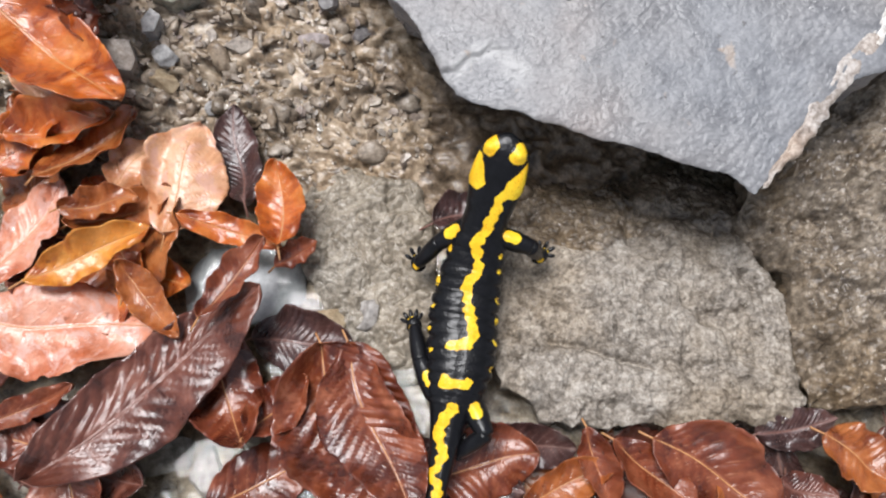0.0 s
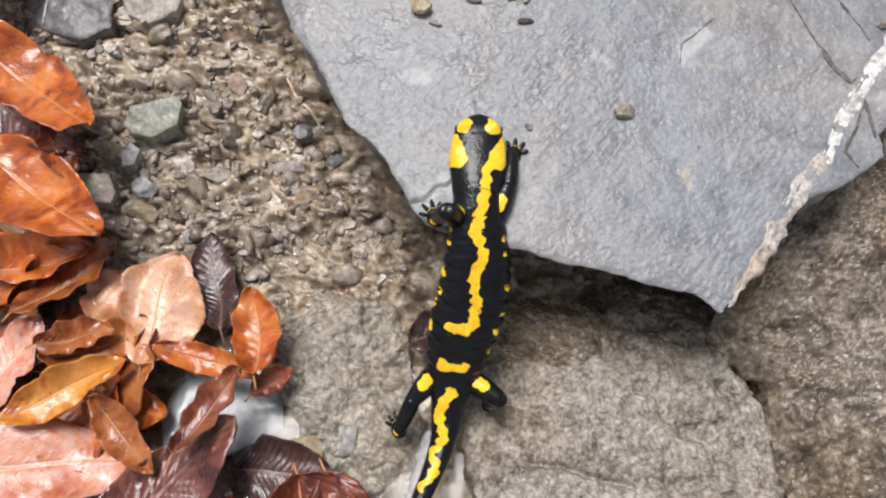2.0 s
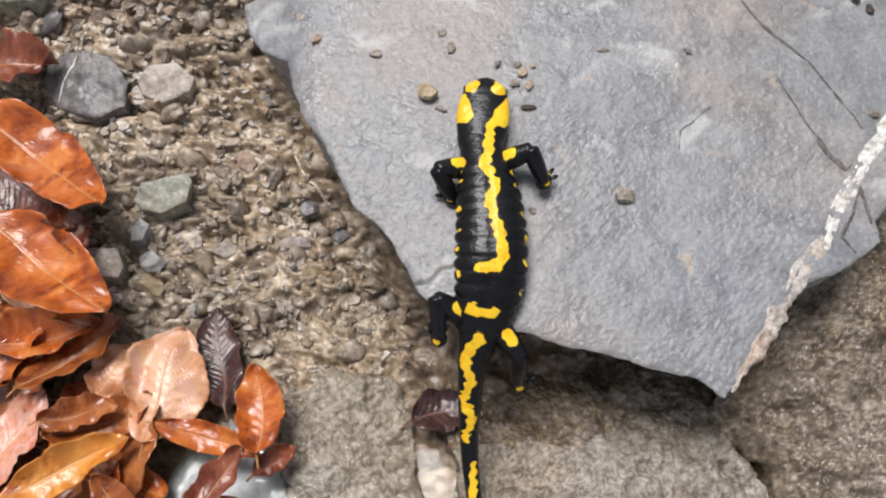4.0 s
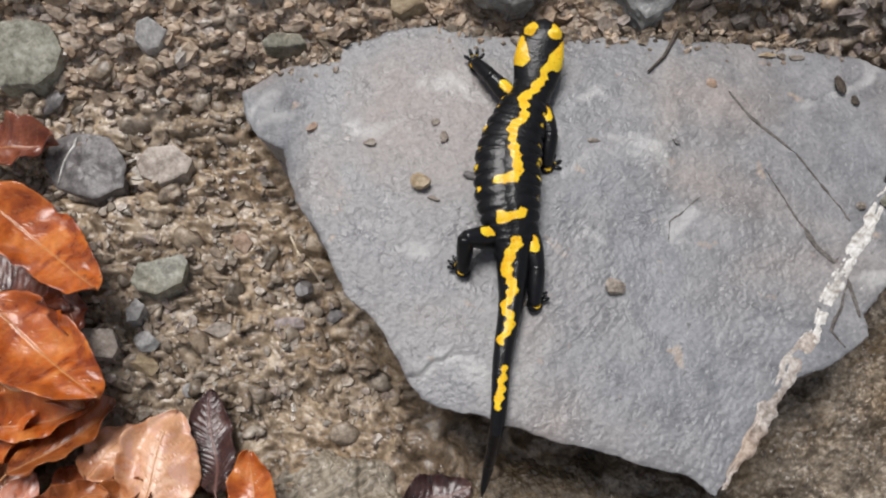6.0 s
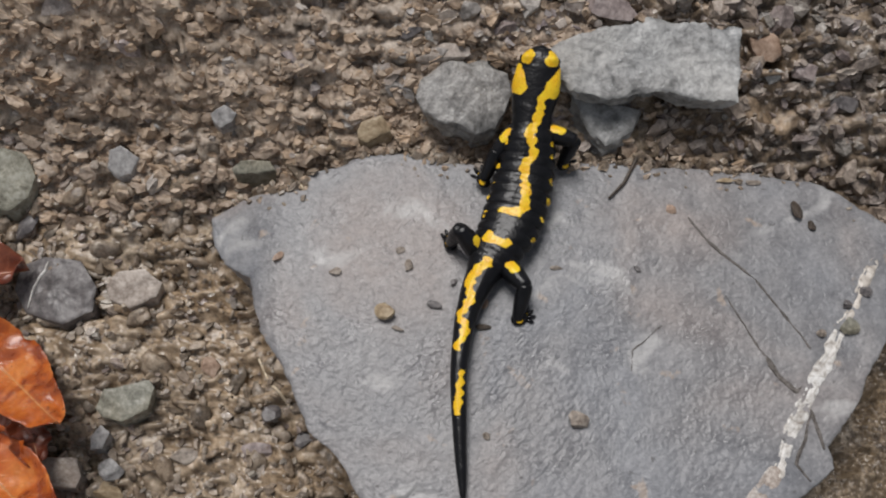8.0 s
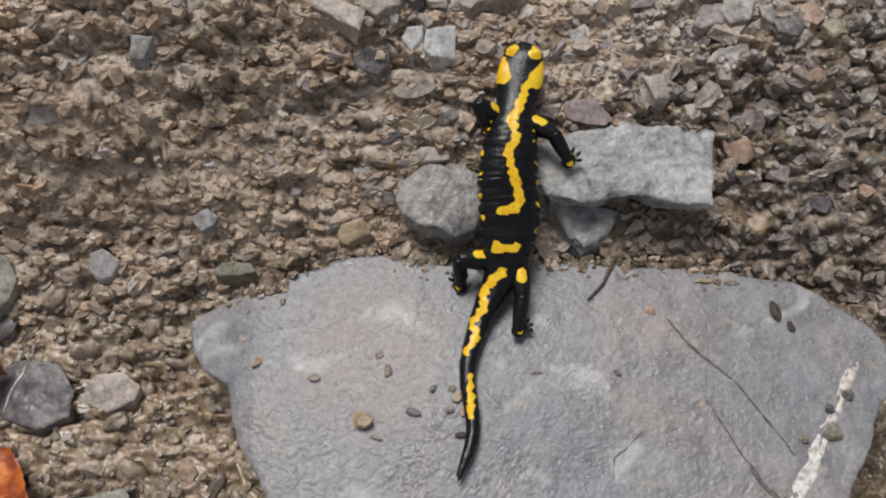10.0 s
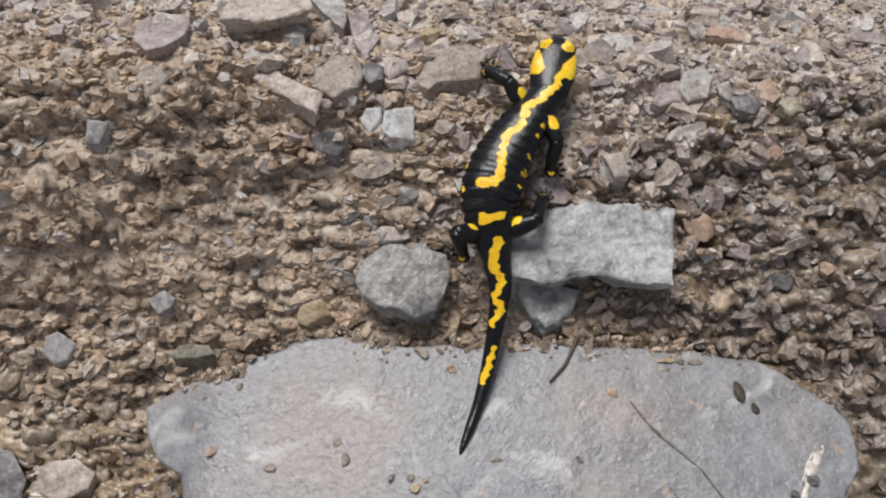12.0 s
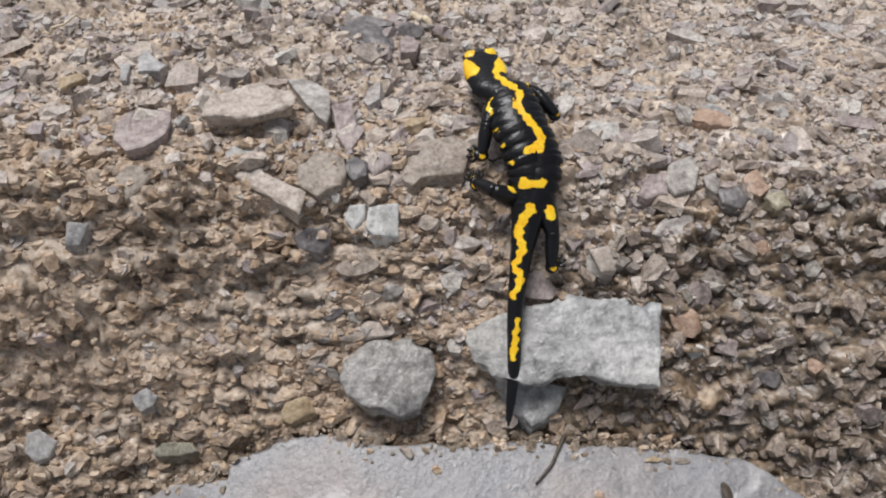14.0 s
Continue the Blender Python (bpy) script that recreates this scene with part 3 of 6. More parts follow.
def ribbon(name, points, widths, top, mat, rise=0.0008, jag=0.0008, seed=0, step_len=0.0008, dip=0.0012, seam=0.0):
    """A band with ragged edges and a flat, broken back that lies in a surface."""
    p = np.array(points, float)
    d = np.r_[0, np.cumsum(np.linalg.norm(np.diff(p, axis=0), axis=1))]
    s = np.arange(0, d[-1], step_len)
    x, y, w = np.interp(s, d, p[:, 0]), np.interp(s, d, p[:, 1]), np.interp(s, d, widths)
    tx, ty = np.gradient(x), np.gradient(y)
    k = np.hypot(tx, ty)
    nx, ny = ty / k, -tx / k
    cols = 15
    u = np.linspace(-1, 1, cols)
    ends = np.minimum(1, np.minimum(s, d[-1] - s) / 0.003 + 0.35)
    left = w / 2 * ends + jag * rough(s, 0 * s, 0, 0.005, 3, seed)
    right = w / 2 * ends + jag * rough(s, 0 * s, 0.3, 0.005, 3, seed + 1)
    off = np.where(u < 0, left[:, None] * u, right[:, None] * u)
    gx, gy = x[:, None] + nx[:, None] * off, y[:, None] + ny[:, None] * off
    broken = seam * 0.0005 * (np.tanh(4 * rough(gx, gy, 0, 0.0045, 2, seed + 3)) - np.exp(-((u[None] - 0.25 - 0.3 * grain(s[:, None] * 90, 0, 0, seed + 4)) / 0.12) ** 2))
    gz = top(gx, gy) + rise * (1 - np.abs(u) ** 5)[None] - dip * (u ** 8)[None] + 0.0002 * rough(gx, gy, 0, 0.004, 3, seed + 2) + broken * (1 - np.abs(u) ** 3)
    v = np.stack([gx, gy, gz], -1).reshape(-1, 3)
    return bulk_mesh(name, v, split_quads(grid_faces(len(s), cols)[:, ::-1]), mat, smooth=True)


SLAB = [(-0.0719, 0.2653), (-0.0581, 0.2702), (-0.0287, 0.2712), (-0.027, 0.2774), (-0.0018, 0.2852), (0.0144, 0.2871), (0.0424, 0.279), (0.074, 0.278),
        (0.103, 0.276), (0.1267, 0.274), (0.155, 0.271), (0.1916, 0.264), (0.213, 0.2475), (0.2227, 0.2321), (0.2207, 0.2171), (0.2, 0.187), (0.1784, 0.1623),
        (0.1696, 0.1545), (0.1701, 0.1464), (0.1544, 0.1372), (0.133, 0.1276), (0.1075, 0.0955), (0.1060, 0.0930), (0.1030, 0.0950), (0.0963, 0.0993), (0.0697, 0.1079), (0.0375, 0.1182), (0.0180, 0.1250),
        (0.0046, 0.1295), (-0.0012, 0.1360), (-0.0080, 0.1510), (-0.0150, 0.1597), (-0.0237, 0.1690), (-0.0290, 0.1815), (-0.0347, 0.1925), (-0.0455, 0.2085), (-0.0482, 0.2200), (-0.0515, 0.2325), (-0.0634, 0.2424), (-0.069, 0.2524)]


def build_slab():
    slab = thing("stone_slab", "large flat grey stone slab with a white vein, set in the clay bank", "stone")

    def face(x, y):
        chip = -0.010 * step(-0.035, -0.075, x)
        u, v = 0.8 * x + 0.6 * y, 0.8 * y - 0.6 * x
        scaly = 0.15 + 0.9 * step(0.235, 0.150, y + 0.15 * x) * step(-0.8, 0.5, grain(x * 30, y * 30, 0, 70))
        flake = scaly * (0.00020 * billow(u / 0.0052, v / 0.0030, 74, 0.3, 0.6) + 0.00032 * billow(u / 0.0026, v / 0.0017, 75, 0.3, 0.5))
        plates = 0.00018 * rough(x, y, 0, 0.022, 3, 77)
        along = np.clip((x + 0.0025) / 0.019, 0, 1)
        line = 0.1354 + 0.0105 * along ** 1.4 + 0.0012 * grain(x * 220, 0, 0, 78)
        ledge = -0.0016 * step(line, line - 0.0016, y) * step(0.030, 0.012, x) - 0.0016 * np.exp(-((y - line) / 0.0009) ** 2) * step(0.020, 0.013, x)
        return slab_top(x, y) + chip + flake + plates + ledge + 0.0010 * rough(x, y, 0, 0.06, 2, 71)

    part("slab_body", outline_rock("slab_body", SLAB, face, 0.032, SLATE, n=1300, rings=230, edge=0.0007,
                                   under=lambda x, y: 0.008 + 0.030 * step(0.16, 0.135, y + 0.25 * np.maximum(x - 0.02, 0)) * step(0.14, 0.12, x), jag=0.0014, grit=0.0002, seed=3), slab)
    part("vein", ribbon("vein", [(0.2086, 0.2262), (0.1990, 0.2135), (0.1905, 0.2026), (0.1826, 0.1915), (0.1705, 0.1767), (0.1620, 0.1655), (0.1559, 0.1565), (0.1486, 0.1435)],
                        (0.0038, 0.0048, 0.0054, 0.0058, 0.0064, 0.0066, 0.0062, 0.0046), face, CALCITE, 0.00022, 0.0008, 5, seam=0.5, dip=0.0006), slab, "white calcite vein with fine cracks")
    part("vein", ribbon("vein", [(0.1500, 0.1470), (0.1395, 0.1365), (0.1318, 0.1262), (0.1235, 0.1135), (0.1159, 0.1039), (0.1082, 0.0945)],
                        (0.0062, 0.0074, 0.0066, 0.0054, 0.0040, 0.0024), face, STAINED, 0.0001, 0.0011, 6, seam=0.45, dip=0.0006), slab, "brown and pink stained end of the calcite vein")
    # cracks are thin dark strips on the face, shade put into their colour
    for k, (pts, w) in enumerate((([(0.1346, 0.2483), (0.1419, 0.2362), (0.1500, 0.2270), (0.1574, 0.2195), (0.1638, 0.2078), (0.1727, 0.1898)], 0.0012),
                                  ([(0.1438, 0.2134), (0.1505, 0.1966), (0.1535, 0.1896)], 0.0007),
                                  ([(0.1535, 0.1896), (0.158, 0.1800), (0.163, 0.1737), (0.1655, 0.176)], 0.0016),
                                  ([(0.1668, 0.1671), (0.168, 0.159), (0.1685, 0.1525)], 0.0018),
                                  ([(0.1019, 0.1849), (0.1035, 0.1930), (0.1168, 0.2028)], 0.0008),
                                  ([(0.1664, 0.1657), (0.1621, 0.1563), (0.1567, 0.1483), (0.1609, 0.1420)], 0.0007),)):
        part("crack", ribbon("crack", pts, [1.3 * w * q for q in np.linspace(1.0, 0.5, len(pts))], face, CRACK, 0.00030, 0.00045, 40 + k, 0.0005, 0.0003), slab, "dark strip painted in for a shaded crack")
    return face


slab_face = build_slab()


def build_boulders():
    def mid(x, y):
        dome = 0.0415 - 0.10 * np.maximum(x - 0.09, 0) - 1.2 * np.maximum(0.040 - y, 0) ** 1.5 - 0.10 * np.maximum(y - 0.088, 0) - 0.35 * np.maximum(y - 0.112, 0)
        groove = -0.0030 * np.exp(-((y - 0.047 + 0.35 * (x - 0.06) + 0.004 * grain(x * 90, 0, 0, 87)) / 0.0012) ** 2) * step(0.035, 0.045, x) * step(0.088, 0.075, x)
        return dome + groove + (0.0020 * crumble(x, y, 81, 0.0062) + 0.0006 * crumble(x, y, 83, 0.0030) + 0.0005 * billow(x / 0.0026, y / 0.0024, 85) + 0.0016 * billow(x / 0.016, y / 0.013, 84)) * (0.7 + 0.3 * step(-0.5, 0.3, grain(x * 60, y * 60, 0, 82)))

    ob = thing("boulder", "broad brown gritty boulder with pitted top beside the pool", "rock", me=outline_rock(
        "boulder", [(0.012, 0.135), (0.010, 0.09), (0.017, 0.05), (0.021, 0.034), (0.038, 0.025), (0.049, 0.019), (0.069, 0.022), (0.093, 0.021), (0.113, 0.023),
                    (0.130, 0.023), (0.1410, 0.030), (0.1405, 0.046), (0.1400, 0.063), (0.1345, 0.080), (0.1290, 0.098), (0.126, 0.150), (0.07, 0.165), (0.02, 0.155)],
        mid, 0.05, ROCK, n=1100, rings=170, edge=0.0026, under=0.008, jag=0.0030, grit=0.0010, big=0.0022, seed=21, layers=0.003))
    ob.data.materials.append(WETROCK)
    spots = np.array([q.center[:] for q in ob.data.polygons])
    soaked = spots[:, 1] + 0.006 * rough(spots[:, 0], spots[:, 1], 0, 0.02, 3, 88) - 0.05 * np.maximum(spots[:, 0] - 0.09, 0) > 0.091
    ob.data.polygons.foreach_set("material_index", soaked.astype(np.int32))

    def right(x, y):
        rise = 0.030 + 0.30 * np.clip(x - 0.13, 0, 0.045) + 0.20 * np.clip(y - 0.03, 0, 0.10) + 0.25 * np.maximum(y - 0.13, 0)
        groove = -0.003 * np.exp(-((y - 0.05 - 0.4 * (x - 0.15)) / 0.0025) ** 2)
        return rise + groove + 0.0034 * crumble(x, y, 91, 0.0085) + 0.0019 * crumble(x, y, 93, 0.0042) + 0.0007 * billow(x / 0.0027, y / 0.0025, 95) + 0.0030 * billow(x / 0.020, y / 0.017, 94)

    ob = thing("boulder", "brown rough boulder with mud in its cracks, rising beside the slab", "rock", me=outline_rock(
        "boulder", [(0.121, 0.101), (0.131, 0.089), (0.139, 0.076), (0.140, 0.061), (0.142, 0.042), (0.143, 0.027), (0.17, 0.029), (0.24, 0.03), (0.29, 0.08), (0.30, 0.16),
                    (0.27, 0.24), (0.225, 0.225), (0.197, 0.195), (0.178, 0.180), (0.158, 0.160), (0.130, 0.130)],
        right, 0.06, WETROCK, n=1100, rings=190, edge=0.004, under=0.006, jag=0.0025, grit=0.0014, big=0.0026, seed=37, layers=0.003))


def build_pool_stones():
    thing("rock", "pale worn rock at the edge of the pool, wet", "rock", me=outline_rock(
        "rock", [(-0.060, 0.118), (-0.044, 0.128), (-0.026, 0.127), (-0.012, 0.120), (-0.006, 0.105), (-0.003, 0.085), (-0.002, 0.062), (-0.007, 0.040), (-0.024, 0.037), (-0.040, 0.044), (-0.048, 0.066), (-0.062, 0.095)],
        lambda x, y: 0.0415 - 0.14 * np.maximum(-0.03 - x, 0) - 0.17 * np.maximum(0.085 - y, 0) + 0.10 * np.maximum(y - 0.115, 0) + 0.0022 * crumble(x, y, 15, 0.007) + 0.0012 * billow(x / 0.0045, y / 0.0038, 16), 0.03, SILT, n=700, rings=120, edge=0.005, under=0.0, jag=0.003, grit=0.0009, big=0.002, seed=63))
    # the large pale blue stone is added; its colour stands for reflected sky
    for k, (x, y, a, b, turn, mat, label, h) in enumerate((
            (-0.047, 0.062, 15, 13, 20, TAN, "yellowish angular pebble under water", 8), (-0.0375, 0.0955, 8, 7, 0, DARK, "small dark round pebble at the pool's edge", 4), (-0.062, 0.060, 34, 22, 30, PALE, "grey pebble under the pool's water", 8),
            (-0.030, 0.066, 17, 12, 60, PALE, "pale pebble under the pool's water", 8), (-0.089, 0.077, 64, 44, 10, REFLECTION_STONE, "flat pale stone added for the sky's reflection in the pool", 13), (-0.110, 0.010, 26, 16, 15, PALE, "pale flat pebble under the water", 8),
            (-0.092, 0.004, 20, 15, 70, PALE, "pale flat pebble under the water", 8), (-0.128, 0.000, 24, 16, 40, GREEN, "green-grey pebble under the water", 8), (-0.100, -0.012, 18, 14, 0, WHITE, "whitish pebble under the water", 8))):
        lay_stone(x, y, a / 1000, b / 1000, turn, mat, label, h / 1000, pool_floor, 0.2, name="stone", group="stones in the pool")


def pool_floor(x, y):
    return np.where((x > -0.05) & (x < -0.01) & (y > 0.05) & (y < 0.12), np.maximum(ground_z(x, y), 0.033), ground_z(x, y))


# ---------------------------------------------------------------- loose stones
def cut_stone(name, size, mat, seed, cuts=9, sub=4, rough_by=0.045):
    """A broken stone: a ball cut by random planes, with a little grain, scaled to its size."""
    rng = np.random.default_rng(seed)
    v, f = BALL[sub]
    v = v.copy()
    for _ in range(cuts):
        n = rng.normal(size=3)
        n /= np.linalg.norm(n)
        d = rng.uniform(0.42, 0.8)
        over = v @ n - d
        v -= np.maximum(over, 0)[:, None] * n
    v += rough_by * v * rough(v[:, 0] + seed, v[:, 1], v[:, 2], 0.5, 3, seed)[:, None]
    v /= np.abs(v).max(0)
    me = bulk_mesh(name, v * np.array(size) / 2, f, mat, smooth=True)
    me.set_sharp_from_angle(angle=radians(24))
    return me


def lay_stone(x, y, length, width, turn, mat, label, height=None, surface=ground_z, sink=0.3, tilt=(0, 0), name="stone", cuts=13, group="", sub=4, seed=None):
    h = height or 0.55 * min(length, width)
    seed = int(abs(x * 7919 + y * 104729) * 1000) % 100000 if seed is None else seed
    me = cut_stone(name, (length, width, h), mat, seed, cuts, sub)
    z = float(surface(np.array(x), np.array(y)))
    return thing(name, label, "stone", group, me=me, at=pose(x, y, z + h * (0.5 - sink), *tilt, turn))


def bank_stone(x, y, a, b, turn, mat, label, h):
    """A stone in the bank: place, length and width in millimetres, turn, stone, label, height in millimetres."""
    steep = float(bank_z(np.array(x), np.array(y + 0.006)) - bank_z(np.array(x), np.array(y - 0.006))) / 0.012
    tilt = math.degrees(math.atan(steep)) * 0.75
    ob = lay_stone(x, y, a / 1000, b / 1000, turn, mat, label, h / 1000, sink=0.38, group="stones in the bank")
    ob.matrix_world = Matrix.Translation(ob.matrix_world.translation) @ pose(0, 0, 0, tilt, 0, 0) @ pose(0, 0, 0, 0, 0, turn)


def shaped_stone(outline, mat, label, rise, ring=12, name="stone", group="stones in the bank"):
    """A broken stone with that outline, bedded in the bank's slope and standing rise millimetres out of it."""
    p = np.array(outline)
    cx, cy = p.mean(0)
    seed = int(abs(cx * 7919 + cy * 104729) * 100) % 9000
    rng = np.random.default_rng(seed)
    e = 0.008
    gx = 0.6 * float(bank_z(cx + e, cy) - bank_z(cx - e, cy)) / (2 * e) + rng.uniform(-0.12, 0.12)
    gy = 0.85 * float(bank_z(cx, cy + e) - bank_z(cx, cy - e)) / (2 * e) + rng.uniform(-0.10, 0.06)
    base = float(bank_z(cx, cy)) + (0.45 if cy > 0.32 else 1.0) * rise / 1000 + 0.0024
    crease, by = rng.uniform(0, math.pi), rng.uniform(0.03, 0.12)

    def top(x, y):
        d = (x - cx) * math.cos(crease) + (y - cy) * math.sin(crease)
        plates = 0.0005 * np.tanh(4 * rough(x + seed, y, 0, 0.011, 2, seed))
        return base + gx * (x - cx) + gy * (y - cy) - by * np.abs(d) + plates

    return thing(name, label, "stone", group, me=outline_rock(
        name, outline, top, 0.014, mat, n=150, rings=22, edge=0.0004, under=0.0015, jag=0.0005, grit=0.0003, seed=seed, layers=0.0006, crisp=True))


def build_stones():
    shaped_stone(((-0.0696, 0.3882), (-0.0646, 0.3945), (-0.0499, 0.3936), (-0.0458, 0.3888), (-0.0472, 0.3788), (-0.0547, 0.3721), (-0.0626, 0.3708), (-0.0694, 0.3790)), PURPLE, "flat round purple-grey stone lying in the bank", 9)
    shaped_stone(((-0.0668, 0.3646), (-0.0629, 0.3679), (-0.0504, 0.3682), (-0.0509, 0.3656), (-0.0574, 0.3583), (-0.0632, 0.3556), (-0.0667, 0.3581)), BROWN, "brown stone jutting from the bank", 6)
    shaped_stone(((-0.0876, 0.3496), (-0.0790, 0.3491), (-0.0835, 0.3433), (-0.0893, 0.3434)), BLUE, "small grey stone in the bank face", 4)
    shaped_stone(((0.0268, 0.3512), (0.0288, 0.3557), (0.0356, 0.3567), (0.0353, 0.3520), (0.0306, 0.3477)), WHITE, "small whitish stone lying in the bank", 5)
    shaped_stone(((0.0369, 0.3555), (0.0504, 0.3572), (0.0500, 0.3451), (0.0385, 0.3449), (0.0352, 0.3483)), WHITE, "whitish broken stone in the bank", 7)
    shaped_stone(((0.0068, 0.3702), (0.0175, 0.3759), (0.0271, 0.3723), (0.0281, 0.3663), (0.0255, 0.3609), (0.0157, 0.3569), (0.0078, 0.3625)), BROWN, "brown angular rock in the bank", 9)
    shaped_stone(((0.0218, 0.4021), (0.0306, 0.4051), (0.0331, 0.3924), (0.0368, 0.3880), (0.0296, 0.3768), (0.0243, 0.3857)), PURPLE, "purple-grey triangular chip lying in the bank", 5)
    shaped_stone(((0.0378, 0.3769), (0.0478, 0.3803), (0.0487, 0.3725), (0.0399, 0.3671), (0.0376, 0.3702)), PURPLE, "small purple-grey block lying in the bank", 6)
    shaped_stone(((0.0495, 0.3789), (0.0567, 0.3823), (0.0775, 0.3881), (0.0849, 0.3840), (0.0796, 0.3679), (0.0607, 0.3661), (0.0568, 0.3630), (0.0522, 0.3670)), BROWN, "flat brown-grey stone in the bank", 6)
    shaped_stone(((0.0280, 0.3723), (0.0317, 0.3752), (0.0377, 0.3728), (0.0367, 0.3665), (0.0313, 0.3645), (0.0278, 0.3680)), DARK, "small dark round stone in the bank", 6)
    shaped_stone(((0.0004, 0.4204), (0.0081, 0.4215), (0.0202, 0.4121), (0.0215, 0.3970), (0.0200, 0.3889), (0.0158, 0.3933), (0.0093, 0.4036)), PALE, "pale splintered stone lying in the bank", 6)
    shaped_stone(((0.0215, 0.4811), (0.0303, 0.4900), (0.0515, 0.4800), (0.0512, 0.4625), (0.0424, 0.4573), (0.0278, 0.4681)), DARK, "dark slate chip on the shelf", 6)
    shaped_stone(((0.0473, 0.5031), (0.0600, 0.5040), (0.0562, 0.4848), (0.0514, 0.4729)), PURPLE, "purple-grey slate chip on the shelf", 6)
    shaped_stone(((0.0543, 0.4700), (0.0592, 0.4819), (0.0653, 0.4690), (0.0627, 0.4568), (0.0540, 0.4564)), PURPLE, "purple-grey slate chip on the shelf", 6)
    shaped_stone(((-0.0721, 0.4390), (-0.0701, 0.4476), (-0.0572, 0.4317), (-0.0583, 0.4245), (-0.0694, 0.4274)), BLUE, "grey slate chip lying in the bank", 4)
    shaped_stone(((-0.0810, 0.4427), (-0.0744, 0.4409), (-0.0727, 0.4197), (-0.0753, 0.4200)), BLUE, "grey slate chip lying in the bank", 4)
    shaped_stone(((0.1742, 0.3713), (0.1860, 0.3768), (0.1874, 0.3678), (0.1826, 0.3583), (0.1736, 0.3570), (0.1712, 0.3640)), PALE, "pale grey stone on the gravel", 7)
    shaped_stone(((0.1580, 0.3599), (0.1635, 0.3689), (0.1729, 0.3692), (0.1711, 0.3586), (0.1613, 0.3575)), PURPLE, "grey-purple stone on the gravel", 6)
    shaped_stone(((0.1949, 0.4042), (0.2019, 0.4158), (0.2128, 0.4064), (0.2125, 0.3982), (0.2007, 0.3964)), RUST, "reddish-purple chip lying in the bank", 5)
    shaped_stone(((0.1643, 0.3432), (0.1699, 0.3480), (0.1814, 0.3498), (0.1786, 0.3410), (0.1674, 0.3395)), PALE, "pale stone chip lying in the bank", 5)
    shaped_stone(((0.1341, 0.3406), (0.1443, 0.3418), (0.1475, 0.3373), (0.1445, 0.3326), (0.1382, 0.3322)), BEIGE, "tan stone in the bank", 5)
    shaped_stone(((0.2055, 0.3623), (0.2130, 0.3660), (0.2146, 0.3549), (0.2100, 0.3515), (0.2055, 0.3550)), RUST, "small orange-pink stone lying in the bank", 5)
    shaped_stone(((0.1927, 0.3576), (0.2021, 0.3603), (0.2063, 0.3526), (0.2015, 0.3477), (0.1936, 0.3508)), DARK, "dark purple stone lying in the bank", 6)
    shaped_stone(((0.2124, 0.3511), (0.2205, 0.3539), (0.2224, 0.3455), (0.2158, 0.3451)), GREEN, "small green-grey stone lying in the bank", 5)
    shaped_stone(((0.1884, 0.3649), (0.1940, 0.3666), (0.1955, 0.3608), (0.1926, 0.3562), (0.1883, 0.3591)), PALE, "small pale stone lying in the bank", 5)
    shaped_stone(((0.0042, 0.3462), (0.0099, 0.3487), (0.0188, 0.3493), (0.0203, 0.3448), (0.0152, 0.3418), (0.0068, 0.3424)), DARK, "dark angular stone in the bank", 6)
    shaped_stone(((-0.1865, 0.3031), (-0.1722, 0.3039), (-0.1622, 0.3012), (-0.1576, 0.2930), (-0.1617, 0.2861), (-0.1719, 0.2819), (-0.1887, 0.2812), (-0.1955, 0.2928)), MOSSY, "greenish mottled rounded stone lying in the bank", 7)
    shaped_stone(((-0.1265, 0.2495), (-0.1206, 0.2550), (-0.1080, 0.2550), (-0.0990, 0.2498), (-0.1016, 0.2427), (-0.1145, 0.2392), (-0.1238, 0.2433)), BEIGE, "pale rounded stone half sunk in mud", 6)
    shaped_stone(((-0.1257, 0.1979), (-0.1226, 0.2049), (-0.1024, 0.2072), (-0.0998, 0.2043), (-0.1021, 0.1960), (-0.1134, 0.1917), (-0.1223, 0.1943)), GREEN, "green-grey angular stone on the mud", 6)
    shaped_stone(((-0.1533, 0.1778), (-0.1470, 0.1799), (-0.1331, 0.1783), (-0.1305, 0.1714), (-0.1330, 0.1669), (-0.1443, 0.1684)), BEIGE, "olive-brown rounded pebble lying in the bank", 6)
    shaped_stone(((-0.1288, 0.1873), (-0.1243, 0.1918), (-0.1197, 0.1882), (-0.1222, 0.1814), (-0.1280, 0.1816)), BLUE, "small blue-grey pebble lying in the bank", 4)
    shaped_stone(((-0.0721, 0.3055), (-0.0653, 0.3078), (-0.0601, 0.3048), (-0.0625, 0.3014), (-0.0680, 0.2997), (-0.0713, 0.3031)), BLUE, "small blue-grey stone stuck in the bank", 5)
    shaped_stone(((-0.1213, 0.2989), (-0.1156, 0.3000), (-0.1073, 0.2953), (-0.1124, 0.2902), (-0.1180, 0.2896), (-0.1227, 0.2931)), BLUE, "small blue-grey stone stuck in the bank", 5)
    shaped_stone(((-0.0058, 0.2954), (-0.0038, 0.2982), (0.0052, 0.2999), (0.0087, 0.2947), (-0.0017, 0.2913), (-0.0059, 0.2928)), TAN, "tan blocky pebble above the slab", 6)
    shaped_stone(((-0.0646, 0.2879), (-0.0603, 0.2902), (-0.0471, 0.2899), (-0.0448, 0.2871), (-0.0502, 0.2861), (-0.0635, 0.2860)), GREEN, "thin olive stone along the slab", 4)
